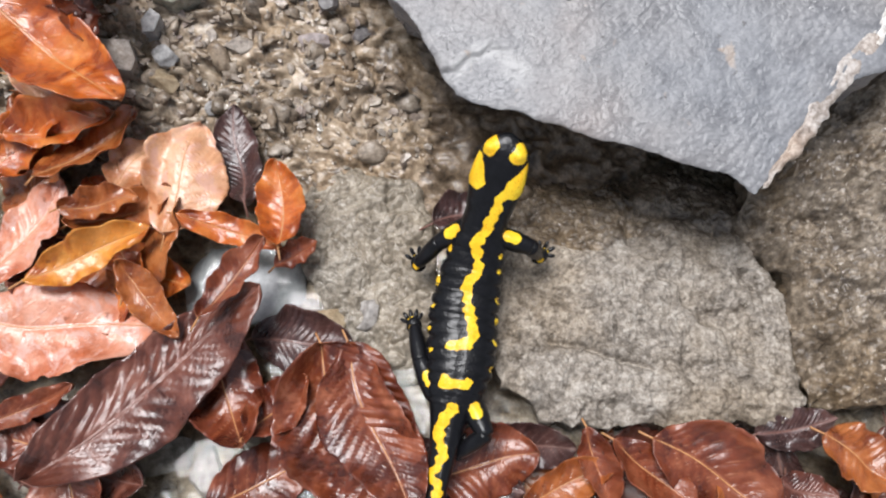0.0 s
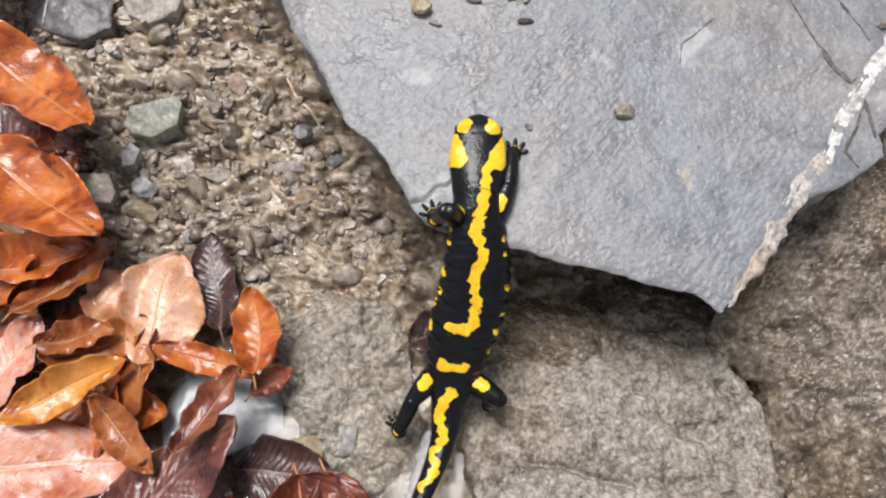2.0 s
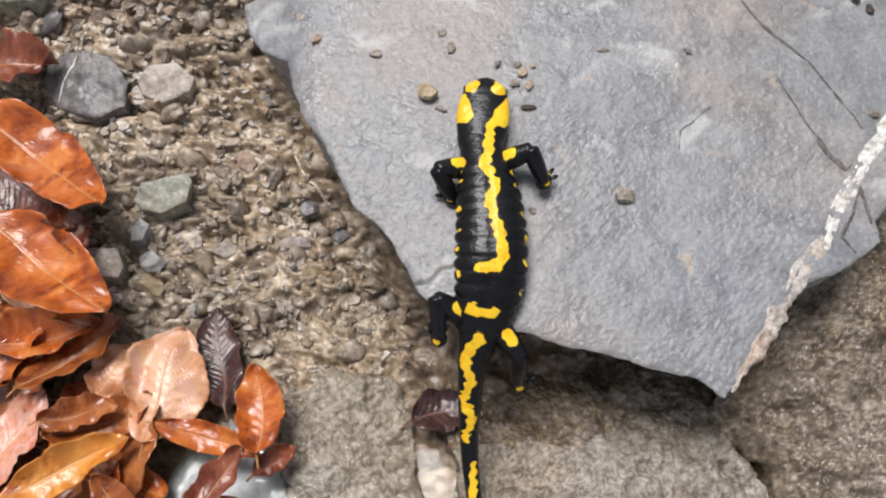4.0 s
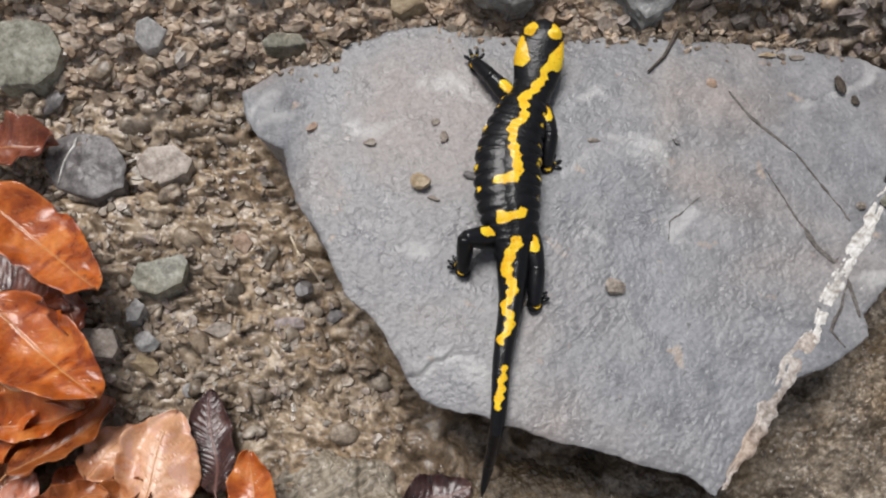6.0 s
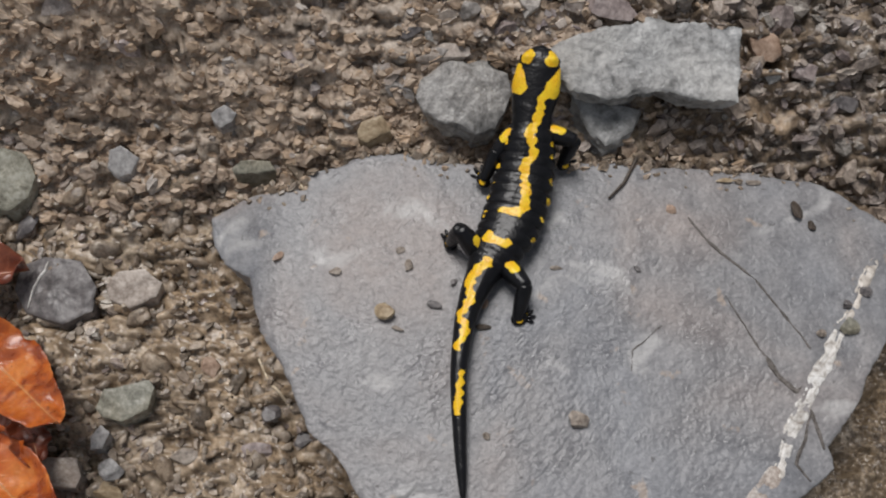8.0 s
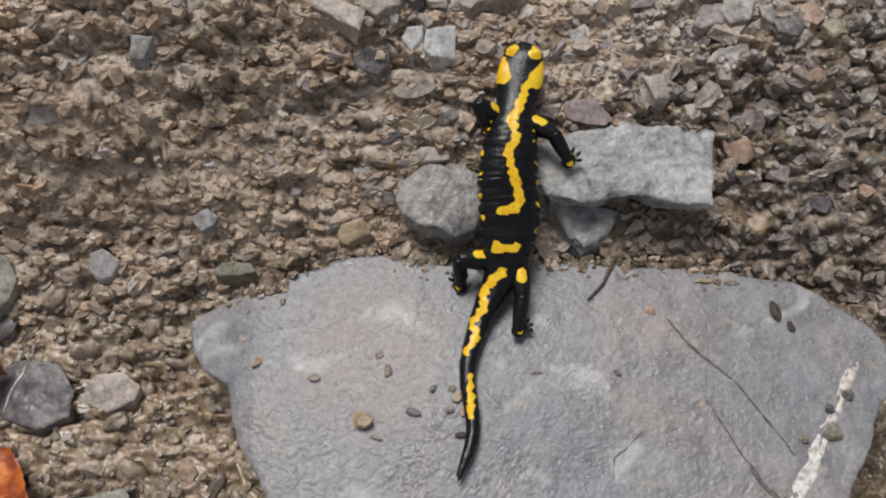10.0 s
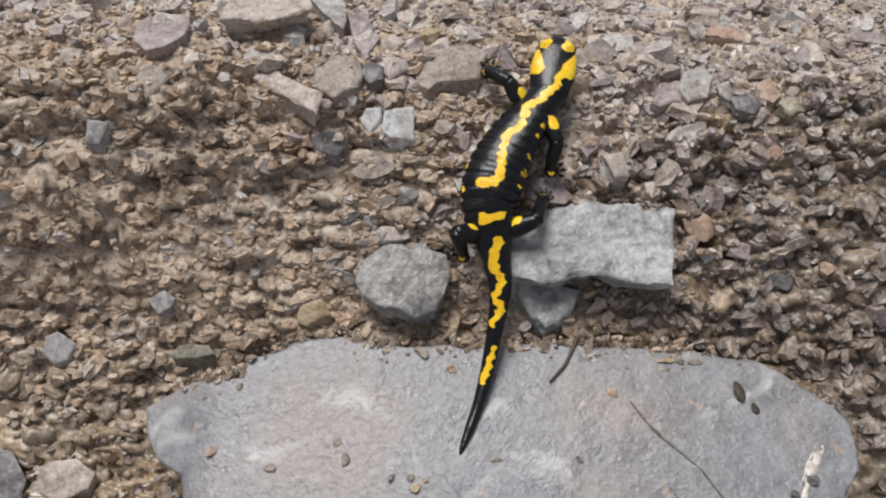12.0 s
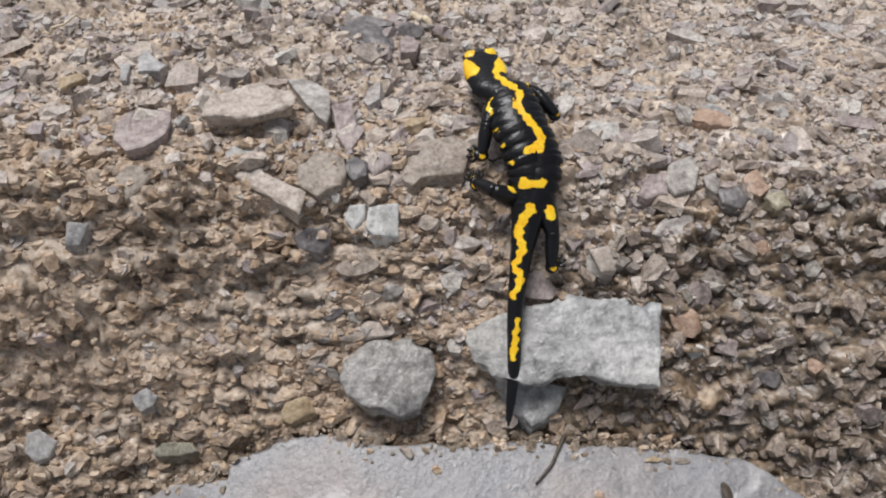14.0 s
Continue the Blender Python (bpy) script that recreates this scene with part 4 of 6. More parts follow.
    veined = shaped_stone(((-0.1676, 0.2619), (-0.1568, 0.2648), (-0.1395, 0.2622), (-0.1305, 0.2497), (-0.1315, 0.2386), (-0.1442, 0.2328), (-0.1630, 0.2398), (-0.1701, 0.2513)), DARK, "dark grey stone with a thin white vein", 5)
    tree = np.array([v.co[:] for v in veined.data.vertices])

    def top_of(x, y):
        x, y = np.asarray(x), np.asarray(y)
        d = (tree[:, 0] - x.reshape(-1, 1)) ** 2 + (tree[:, 1] - y.reshape(-1, 1)) ** 2 - 0.001 * tree[:, 2]
        return tree[d.argmin(1), 2].reshape(x.shape)

    part("vein", ribbon("vein", [(-0.1543, 0.2622), (-0.1560, 0.2570), (-0.1596, 0.2507), (-0.1615, 0.2410)], (0.0010, 0.0013, 0.0010, 0.0012), top_of, CALCITE, 0.0006, 0.0003, 9), veined, "thin white vein")
    bank_stone(-0.119, 0.175, 14, 11, -2, BLUE, "small blue-grey pebble lying in the bank", 10)
    bank_stone(-0.122, 0.167, 14, 12, -2, TAN, "small flat yellow-tan pebble lying in the bank", 10)
    bank_stone(-0.099, 0.156, 10, 8, -3, BLUE, "tiny grey pebble lying in the bank", 5)
    bank_stone(-0.089, 0.180, 14, 8, -2, BROWN, "small flat brown pebble lying in the bank", 4)
    bank_stone(-0.077, 0.215, 9, 11, 7, RUST, "small orange-brown pebble lying in the bank", 5)
    bank_stone(-0.048, 0.194, 10, 9, 2, DARK, "small dark pebble in mud", 6)
    bank_stone(-0.035, 0.186, 9, 9, 2, DARK, "small dark pebble in mud", 6)
    bank_stone(-0.055, 0.181, 15, 9, -2, PURPLE, "small purple-grey pebble lying in the bank", 5)
    bank_stone(-0.055, 0.173, 15, 10, 2, BROWN, "small flat brown pebble lying in the bank", 5)
    bank_stone(0.014, 0.320, 9, 8, -2, PALE, "small pale stone lying in the bank", 6)
    bank_stone(0.032, 0.322, 18, 8, 0, PALE, "small flat pale stone lying in the bank", 7)
    bank_stone(-0.168, 0.278, 22, 11, 42, DARK, "long dark stone beside another", 7)
    bank_stone(0.057, 0.398, 19, 12, 11, TAN, "tan stone chip lying in the bank", 7)
    bank_stone(0.074, 0.402, 13, 10, 17, TAN, "tan stone chip lying in the bank", 6)
    bank_stone(0.038, 0.487, 29, 13, -3, DARK, "dark slate chip on the shelf", 9)
    bank_stone(0.060, 0.482, 16, 12, 22, DARK, "dark slate chip on the shelf", 9)
    bank_stone(0.277, 0.398, 25, 11, -26, PURPLE, "flat slate chip lying in the bank", 6)
    bank_stone(0.208, 0.333, 10, 9, -9, RUST, "small pinkish stone lying in the bank", 6)
    bank_stone(0.173, 0.313, 17, 13, -26, RUST, "rust-brown stone beside the block", 9)
    bank_stone(0.177, 0.301, 9, 8, -4, WHITE, "small white stone lying in the bank", 6)
    bank_stone(0.189, 0.302, 11, 9, -14, PURPLE, "small purple-grey stone lying in the bank", 6)
    bank_stone(0.225, 0.290, 10, 9, -14, RUST, "small orange stone lying in the bank", 6)
    bank_stone(0.206, 0.290, 13, 9, -14, DARK, "small dark green stone lying in the bank", 6)
    bank_stone(0.019, 0.327, 12, 7, 1, DARK, "small dark stone chip lying in the bank", 5)
    bank_stone(0.061, 0.327, 17, 10, -3, PURPLE, "small purple-grey stone lying in the bank", 7)
    bank_stone(0.108, 0.331, 24, 14, -18, PURPLE, "flat purple-brown stone above the block", 7)
    bank_stone(-0.100, 0.422, 16, 13, -23, TAN, "tan stone lying in the bank", 8)
    bank_stone(-0.019, 0.422, 14, 9, 19, RUST, "pinkish stone chip lying in the bank", 6)
    bank_stone(0.207, 0.418, 24, 11, -32, BLUE, "grey slate chip lying in the bank", 6)
    bank_stone(0.242, 0.345, 11, 8, -11, PALE, "small pale stone lying in the bank", 6)
    bank_stone(0.231, 0.348, 10, 8, -6, PALE, "small pale stone lying in the bank", 6)
    bank_stone(0.0327, 0.3225, 26, 11, 3, BEIGE, "flat pale stone resting above the rounded stone", 7)
    bank_stone(0.0148, 0.3110, 16, 14, -30, PALE, "small pale stone beside the rounded stone", 7)
    bank_stone(0.0452, 0.3320, 10, 8, 25, PALE, "small pale stone lying in the bank", 6)
    bank_stone(0.0334, 0.3400, 24, 9, 8, BROWN, "flat brown stone lying in the bank", 6)
    bank_stone(0.1400, 0.3400, 18, 15, 40, PALE, "pale angular stone above the block", 7)
    bank_stone(0.1710, 0.3470, 25, 11, 20, PALE, "pale flat stone chip lying in the bank", 6)
    rounded = [(0.0205, 0.3035), (0.0228, 0.3100), (0.0310, 0.3150), (0.0420, 0.3185), (0.0545, 0.3180), (0.0618, 0.3120), (0.0630, 0.3035), (0.0600, 0.2965), (0.0555, 0.2905), (0.0460, 0.2878), (0.0340, 0.2905), (0.0238, 0.2970)]

    def boss(x, y):
        bands = 0.00028 * np.sin(700 * np.hypot(x - 0.048, y - 0.309) + 4.0 * grain(x * 110, y * 110, 0, 3)) * step(-0.4, 0.3, grain(x * 90, y * 90, 0, 4)) * step(0.020, 0.012, np.hypot(x - 0.046, y - 0.306))
        return 0.1525 + 0.42 * (y - 0.303) - 5.5 * (x - 0.0415) ** 2 - 8.0 * (y - 0.303) ** 2 + bands

    thing("stone", "rounded grey stone with layered bands, wedged above the slab", "stone", "stones in the bank", me=outline_rock(
        "stone", rounded, boss, 0.014, BANDED, n=420, rings=70, edge=0.0022, under=0.005, jag=0.0012, grit=0.0007, big=0.0010, seed=77))
    block = [(0.0777, 0.3135), (0.0850, 0.3170), (0.0942, 0.3195), (0.107, 0.3225), (0.1199, 0.3250), (0.1423, 0.3240), (0.163, 0.3190), (0.1605, 0.3003), (0.1555, 0.2840), (0.1386, 0.2867), (0.1274, 0.2911),
             (0.1155, 0.2918), (0.1057, 0.2900), (0.0951, 0.2915), (0.0869, 0.2935), (0.0780, 0.3000), (0.0760, 0.3083)]
    thing("stone_block", "pale grey broken stone block jutting from the bank", "stone", me=outline_rock(
        "stone_block", block, lambda x, y: 0.1585 + 0.32 * (y - 0.285) + 0.03 * (x - 0.15) + 0.0007 * np.tanh(3 * rough(x * 0.6 + 0.3 * y, y, 0, 0.014, 3, 52)) + 0.0004 * crumble(x, y, 55, 0.005), 0.008, FLINT, n=520, rings=80, edge=0.0006, under=0.007, jag=0.0016, grit=0.0006, big=0.0008, seed=51, crisp=True))
    wedge = [(0.0890, 0.3000), (0.1195, 0.2945), (0.1158, 0.2870), (0.1030, 0.2805), (0.0960, 0.2880)]
    thing("stone", "grey triangular stone below the block", "stone", "stones in the bank", me=outline_rock(
        "stone", wedge, lambda x, y: 0.1440 + 0.62 * (y - 0.290), 0.020, FLINT, n=240, rings=30, edge=0.0006, under=0.002, jag=0.0007, grit=0.0006, seed=53, crisp=True))
    rod = [(-0.0185, 0.3655), (-0.014, 0.3705), (0.0115, 0.3575), (0.0085, 0.3475)]
    thing("stone", "long grey stone splinter in the bank", "stone", "stones in the bank", me=outline_rock(
        "stone", rod, lambda x, y: 0.2115 + 0.4 * (y - 0.36), 0.008, BEIGE, n=240, rings=26, edge=0.0005, under=0.002, jag=0.0006, grit=0.0005, seed=57, crisp=True))
    shelf = [(-0.033, 0.388), (-0.030, 0.401), (-0.008, 0.406), (0.006, 0.402), (0.007, 0.391), (-0.008, 0.386)]
    thing("stone", "flat tan-grey stone that overhangs a dark hollow", "stone", "stones in the bank", me=outline_rock(
        "stone", shelf, lambda x, y: 0.2305 + 0.12 * (y - 0.393) + 0.0006 * np.tanh(4 * rough(x, y, 0, 0.012, 2, 60)), 0.007, BEIGE, n=260, rings=40, edge=0.0005, under=0.004, jag=0.0014, grit=0.0005, seed=59, crisp=True))


def crumb(x, y, a, b, turn, mat, label, h):
    lay_stone(x, y, a / 1000, b / 1000, turn, mat, label, h / 1000, slab_face, 0.12, (11, 0), "pebble", 8, "crumbs on the slab", 2)


def build_debris():
    crumb(0.006, 0.213, 9, 8, -3, TAN, "pale yellow pebble on the slab", 6)
    crumb(0.079, 0.167, 8, 7.5, -6, BROWN, "brown pebble on the slab", 5)
    crumb(-0.039, 0.239, 6.5, 3.5, 58, RUST, "reddish stone chip on the slab", 2)
    crumb(-0.015, 0.232, 5.5, 3.5, -8, BROWN, "small brown chip on the slab", 2)
    crumb(0.016, 0.233, 6, 4, -83, BROWN, "small brown chip on the slab", 2.2)
    crumb(0.044, 0.163, 3.5, 3, -3, BROWN, "tiny brown crumb on the slab", 2)
    crumb(0.077, 0.228, 6, 2, -5, BROWN, "thin brown chip on the slab", 1.5)
    crumb(0.110, 0.226, 4, 2, -47, DARK, "tiny dark crumb on the slab", 1.5)
    crumb(0.025, 0.215, 9, 3.5, -15, DARK, "dark thin chip on the slab", 2.5)
    crumb(0.128, 0.252, 5, 4, -17, RUST, "orange crumb on the slab", 2)
    crumb(0.181, 0.250, 11, 5, -78, TWIG, "dark brown chip on the slab", 3.5)
    crumb(0.186, 0.242, 5, 3.5, -76, TWIG, "dark crumb on the slab", 2.5)
    crumb(0.200, 0.212, 5, 5, 14, DARK, "dark pebble on the white vein", 3)
    crumb(0.191, 0.207, 4.5, 4, 4, DARK, "dark pebble on the white vein", 3)
    crumb(0.189, 0.198, 8, 8, 16, GREEN, "green-grey pebble on the white vein", 5)
    crumb(0.178, 0.196, 4, 4, 11, BROWN, "small pebble beside the vein", 3)
    crumb(0.049, 0.276, 8, 5, -33, BROWN, "brown chip at the slab edge", 3)
    crumb(0.012, 0.240, 5, 3, 20, BROWN, "tiny crumb on the slab", 1.6)
    crumb(0.0440, 0.2194, 5, 4, 30, TAN, "tan crumb of soil on the slab", 2.5)
    crumb(0.0404, 0.2146, 4.5, 3.5, -20, BROWN, "brown crumb of soil on the slab", 2.2)
    crumb(0.0462, 0.2140, 5, 3, 60, RUST, "rusty crumb of soil on the slab", 2)
    crumb(0.0420, 0.2234, 3.5, 3, 10, BROWN, "brown crumb of soil on the slab", 1.8)
    crumb(0.0480, 0.2220, 3, 2.5, -40, TAN, "tan crumb of soil on the slab", 1.6)
    crumb(0.0342, 0.2238, 4, 3, 75, DARK, "dark crumb of soil on the slab", 1.8)
    crumb(0.0156, 0.2316, 4, 2.5, 40, BROWN, "brown crumb of soil on the slab", 1.6)
    crumb(0.0453, 0.2046, 7, 3, -12, TWIG, "thin dark chip of bark on the slab", 1.6)
    crumb(0.1543, 0.2650, 9, 3, 8, TAN, "tan crust of soil on the slab", 1.5)
    crumb(0.1660, 0.2640, 7, 3, -10, BROWN, "brown crust of soil on the slab", 1.8)
    crumb(0.0103, 0.2065, 7, 2.2, -25, BROWN, "thin brown chip on the slab", 1.6)


def tube(name, points, radii, mat, sides=8):
    p = np.array(points, float)
    t = np.gradient(p, axis=0)
    t /= np.linalg.norm(t, axis=1)[:, None] + 1e-12
    up = np.array([0.12, 0.07, 1.0])
    a = np.cross(t, up)
    a /= np.linalg.norm(a, axis=1)[:, None]
    b = np.cross(a, t)
    ang = np.linspace(0, 2 * np.pi, sides, endpoint=False)
    v = p[:, None] + (a[:, None] * np.cos(ang)[None, :, None] + b[:, None] * np.sin(ang)[None, :, None]) * np.array(radii)[:, None, None]
    n = len(p)
    faces = [tuple(x) for x in grid_faces(n, sides, wrap=True)] + [tuple(range(sides))[::-1], tuple(range((n - 1) * sides, n * sides))]
    return mesh_from(name, v.reshape(-1, 3), faces, mat)


def build_twigs():
    def run(pts, surface, lift, n=16):
        p = np.array(pts)
        s = np.linspace(0, len(p) - 1, n)
        x, y = np.interp(s, range(len(p)), p[:, 0]), np.interp(s, range(len(p)), p[:, 1])
        return np.stack([x, y, np.maximum(surface(x, y), ground_z(x, y)) + lift], 1)

    thing("twig", "thin dark twig leaning on the back edge of the slab", "twig", me=tube("twig", run([(0.1022, 0.2583), (0.110, 0.2655), (0.1175, 0.278)], slab_face, 0.0012), np.linspace(0.0005, 0.0009, 16), TWIG))
    thing("straw", "thin pale dry straw lying on the mud", "straw", me=tube("straw", run([(-0.0554, 0.2181), (-0.0501, 0.2074), (-0.04, 0.1975)], ground_z, 0.0012), np.linspace(0.0005, 0.0007, 16), STRAW))
    thing("straw", "thin pale dry straw at the corner of the slab", "straw", me=tube("straw", run([(-0.036, 0.288), (-0.0325, 0.281), (-0.0275, 0.2765)], ground_z, 0.0015), np.linspace(0.0005, 0.0006, 16), STRAW))
    thing("rootlet", "pale curled rootlet in the bank face", "root", me=tube("rootlet", run([(-0.0958, 0.3655), (-0.0925, 0.3622), (-0.088, 0.3612), (-0.0815, 0.3607)], ground_z, 0.0030), np.linspace(0.0005, 0.0007, 16), STRAW))
    thing("rootlet", "short pale rootlet in the bank face", "root", me=tube("rootlet", run([(-0.0938, 0.3650), (-0.0915, 0.3625), (-0.0890, 0.3615)], ground_z, 0.0034), np.linspace(0.0004, 0.0006, 16), STRAW))
    thing("rootlet", "thin pale curved rootlet on the gravel shelf", "root", me=tube("rootlet", run([(-0.1246, 0.4660), (-0.1140, 0.4672), (-0.1060, 0.4760), (-0.1011, 0.4980)], ground_z, 0.0050, 24), np.linspace(0.0007, 0.0004, 24), STRAW))
    thing("twig", "flat yellowish wood splinter on the shelf", "twig", me=tube("twig", run([(0.062, 0.499), (0.070, 0.490), (0.080, 0.481)], ground_z, 0.003), np.linspace(0.0022, 0.0015, 16), STRAW))


# ---------------------------------------------------------------- gravel
def chip_shape():
    """A thin six-sided plate: its vertices, lower ring first, and triangles."""
    a = np.arange(6) * math.pi / 3
    ring = np.stack([np.cos(a), np.sin(a)], 1)
    v = np.vstack([np.c_[ring, np.full(6, -1.0)], np.c_[ring, np.full(6, 1.0)]])
    f = [(6, 6 + k, 7 + k) for k in range(1, 5)] + [(0, k + 1, k) for k in range(1, 5)]
    for k in range(6):
        m = (k + 1) % 6
        f += [(k, m, 6 + m), (k, 6 + m, 6 + k)]
    return v, np.array(f)


CHIP = chip_shape()


def scatter(name, count, box, sizes, seed, keep, mat, flat=(0.25, 0.6), sub=1, sink=0.2, worn=False, lie=7.0, over=None, slate=False):
    """Many broken chips in one mesh, lying on the ground."""
    rng = np.random.default_rng(seed)
    x, y = rng.uniform(box[0], box[1], count * 3), rng.uniform(box[2], box[3], count * 3)
    ok = rng.random(count * 3) < keep(x, y)
    x, y = x[ok][:count], y[ok][:count]
    n = len(x)
    size = np.clip(np.exp(rng.normal(np.log(sizes[0]), sizes[1], n)), sizes[0] * 0.4, sizes[2])
    v, f = CHIP if slate else BALL[sub]
    shapes = []
    for _ in range(40 if slate else 24):
        w = v.copy()
        if slate:
            w[:, :2] *= np.tile(rng.uniform(0.55, 1.15, 6), 2)[:, None]
            w[6:, :2] *= rng.uniform(0.6, 1.0, (6, 1))
            w[6:, 2] += rng.uniform(-0.7, 0.15, 6)
            w[:, :2] += rng.normal(scale=0.06, size=(12, 2))
            shapes.append(w)
            continue
        for _ in range(4 if worn else 6):
            c = rng.normal(size=3)
            c /= np.linalg.norm(c)
            w -= np.maximum(w @ c - rng.uniform(0.35, 0.8), 0)[:, None] * c
        shapes.append(w + rng.normal(scale=0.09 if worn else 0.05, size=w.shape))
    w = np.array(shapes)[rng.integers(0, len(shapes), n)]
    scale = np.stack([size * rng.uniform(0.8, 1.35, n), size * rng.uniform(0.5, 0.95, n), size * rng.uniform(*flat, n)], 1) / 2
    w = w * scale[:, None]
    a, tx, ty = np.clip(rng.normal(0, lie, n), -9, 9), rng.normal(0, 0.28, n), rng.normal(0, 0.28, n)
    slope = (bank_z(x, y + 0.005) - bank_z(x, y - 0.005)) / 0.01
    tx = tx + np.arctan(slope) * 0.9

    def turn(w, k, ang):
        i, j = [(1, 2), (0, 2), (0, 1)][k]
        c, s = np.cos(ang)[:, None], np.sin(ang)[:, None]
        p, q = w[..., i].copy(), w[..., j].copy()
        w[..., i], w[..., j] = c * p - s * q, s * p + c * q
        return w

    w = turn(turn(turn(w, 2, a), 0, tx), 1, ty)
    if over:
        slope = 0 * x
    w = w + ((np.stack([x, y, over(x, y)], 1) if over else ground_point(x, y)) + np.stack([0 * x, -np.sin(np.arctan(slope)), np.cos(np.arctan(slope))], 1) * (scale[:, 2] * (1 - 2 * sink))[:, None])[:, None]
    faces = (f[None] + (np.arange(n) * len(v))[:, None, None]).reshape(-1, 3)
    ob = new(name, bulk_mesh(name, w.reshape(-1, 3), faces, mat, worn))
    return ob


def build_gravel():
    def slab_near(x, y):
        inside, p = np.zeros(np.shape(x), bool), np.array(SLAB)
        for (xa, ya), (xb, yb) in zip(p, np.roll(p, -1, 0)):
            inside ^= ((ya > y) != (yb > y)) & (x < (xb - xa) * (y - ya) / (yb - ya + 1e-12) + xa)
        return inside

    def damp(x, y):
        return (x > 0.12) & (y - 0.2 * x < 0.318)

    def damp_part(x, y):
        return damp(x, y) * ~slab_near(x, y) * step(0.26, 0.28, y + 0.3 * (x - 0.1))

    def upper(x, y):
        return np.where(slab_near(x, y), 0, 0.10 + 0.14 * step(0.04, 0.10, x) + 0.76 * step(0.325, 0.37, y + 0.45 * np.maximum(x, 0) - 0.035 * step(0.03, -0.04, x)) * (0.30 + 0.70 * step(-0.22, 0.12, grain(x * 26, y * 40, 0, 23)))) * step(0.27, 0.285, y + 0.2 * np.maximum(x, 0)) * np.where(damp(x, y), 0.1, 1.0)

    def lower(x, y):
        return np.where(slab_near(x, y), 0, 1.0) * step(0.11, 0.15, y) * step(0.31, 0.29, y)

    def everywhere(x, y):
        return np.where(slab_near(x, y), 0, 1.0) * (0.35 + 0.65 * step(0.10, 0.14, y))

    tagged(scatter("gravel", 1500, (-0.26, 0.40, 0.33, 0.66), (0.0115, 0.34, 0.026), 4, upper, GRAVEL, flat=(0.16, 0.36), slate=True, sink=0.28), "larger loose slate chips on the bank", "gravel", kind="stuff")
    tagged(scatter("gravel", 8500, (-0.26, 0.40, 0.26, 0.66), (0.0054, 0.40, 0.013), 5, upper, GRAVEL, flat=(0.18, 0.5), slate=True, sink=0.32), "loose broken slate gravel on the bank", "gravel", kind="stuff")
    tagged(scatter("gravel", 17000, (-0.26, 0.40, 0.26, 0.66), (0.0030, 0.4, 0.005), 6, upper, GRAVEL, flat=(0.25, 0.6), slate=True, sink=0.36), "fine broken slate grit on the bank", "gravel", kind="stuff")
    tagged(scatter("gravel", 4200, (0.11, 0.40, 0.20, 0.40), (0.0044, 0.5, 0.012), 14, damp_part, DAMP_GRAVEL, flat=(0.25, 0.5), slate=True, sink=0.25), "damp brown gravel in dark soil beside the slab", "gravel", kind="stuff")

    back = np.array(SLAB[:13])

    def washed(x, y):
        far = np.interp(x, back[:, 0], back[:, 1]) - y
        return np.where(far > 0, np.exp(-far / 0.0028), 1.0 * (far > -0.004)) * (0.25 + 0.75 * step(-0.2, 0.3, grain(x * 45, 0 * x, 0, 19)))

    for mat, many, label in ((MUD_GRIT, 900, "brown grit washed onto the back edge of the slab"), (CLOD, 500, "crumbs of clay washed onto the back edge of the slab")):
        tagged(scatter("soil_crumbs", many, (-0.075, 0.215, 0.24, 0.295), (0.0026, 0.45, 0.0065), 20 + many, washed, mat, flat=(0.25, 0.5), slate=True, sink=0.25, over=lambda x, y: np.maximum(slab_face(x, y), bank_z(x, y) - 0.002)), label, "soil", kind="stuff")

    def face(x, y):
        return np.where(slab_near(x, y), 0, 1.0) * step(0.27, 0.285, y) * step(0.425, 0.37, y) * step(0.16, 0.08, x)

    tagged(scatter("clod", 9500, (-0.26, 0.16, 0.26, 0.42), (0.0046, 0.40, 0.011), 9, face, CLOD, flat=(0.24, 0.42), slate=True, sink=0.50, lie=0.35), "crumbling clods of brown clay on the bank's face", "clay", kind="stuff")
    tagged(scatter("clod", 900, (-0.26, 0.02, 0.13, 0.29), (0.0036, 0.5, 0.010), 10, lower, WET_CLOD, flat=(0.3, 0.5), slate=True, sink=0.36), "crumbs of wet brown clay on the mud", "clay", kind="stuff")
    tagged(scatter("gravel", 420, (-0.26, 0.06, 0.10, 0.31), (0.0062, 0.5, 0.016), 7, lower, MUD_GRIT, flat=(0.3, 0.5), sub=2, worn=True, sink=0.40), "small pebbles pressed into the wet mud", "gravel", kind="stuff")
    tagged(scatter("gravel", 1500, (-0.26, 0.04, 0.09, 0.31), (0.0036, 0.45, 0.008), 17, lower, WET_GRAVEL, flat=(0.25, 0.5), slate=True, sink=0.34), "wet slate crumbs of many colours in the mud", "gravel", kind="stuff")
    tagged(scatter("gravel", 2200, (-0.26, 0.36, 0.0, 0.42), (0.0023, 0.4, 0.0045), 8, everywhere, MUD_GRIT, flat=(0.3, 0.7), sink=0.38), "fine grit pressed into the wet mud", "gravel", kind="stuff")


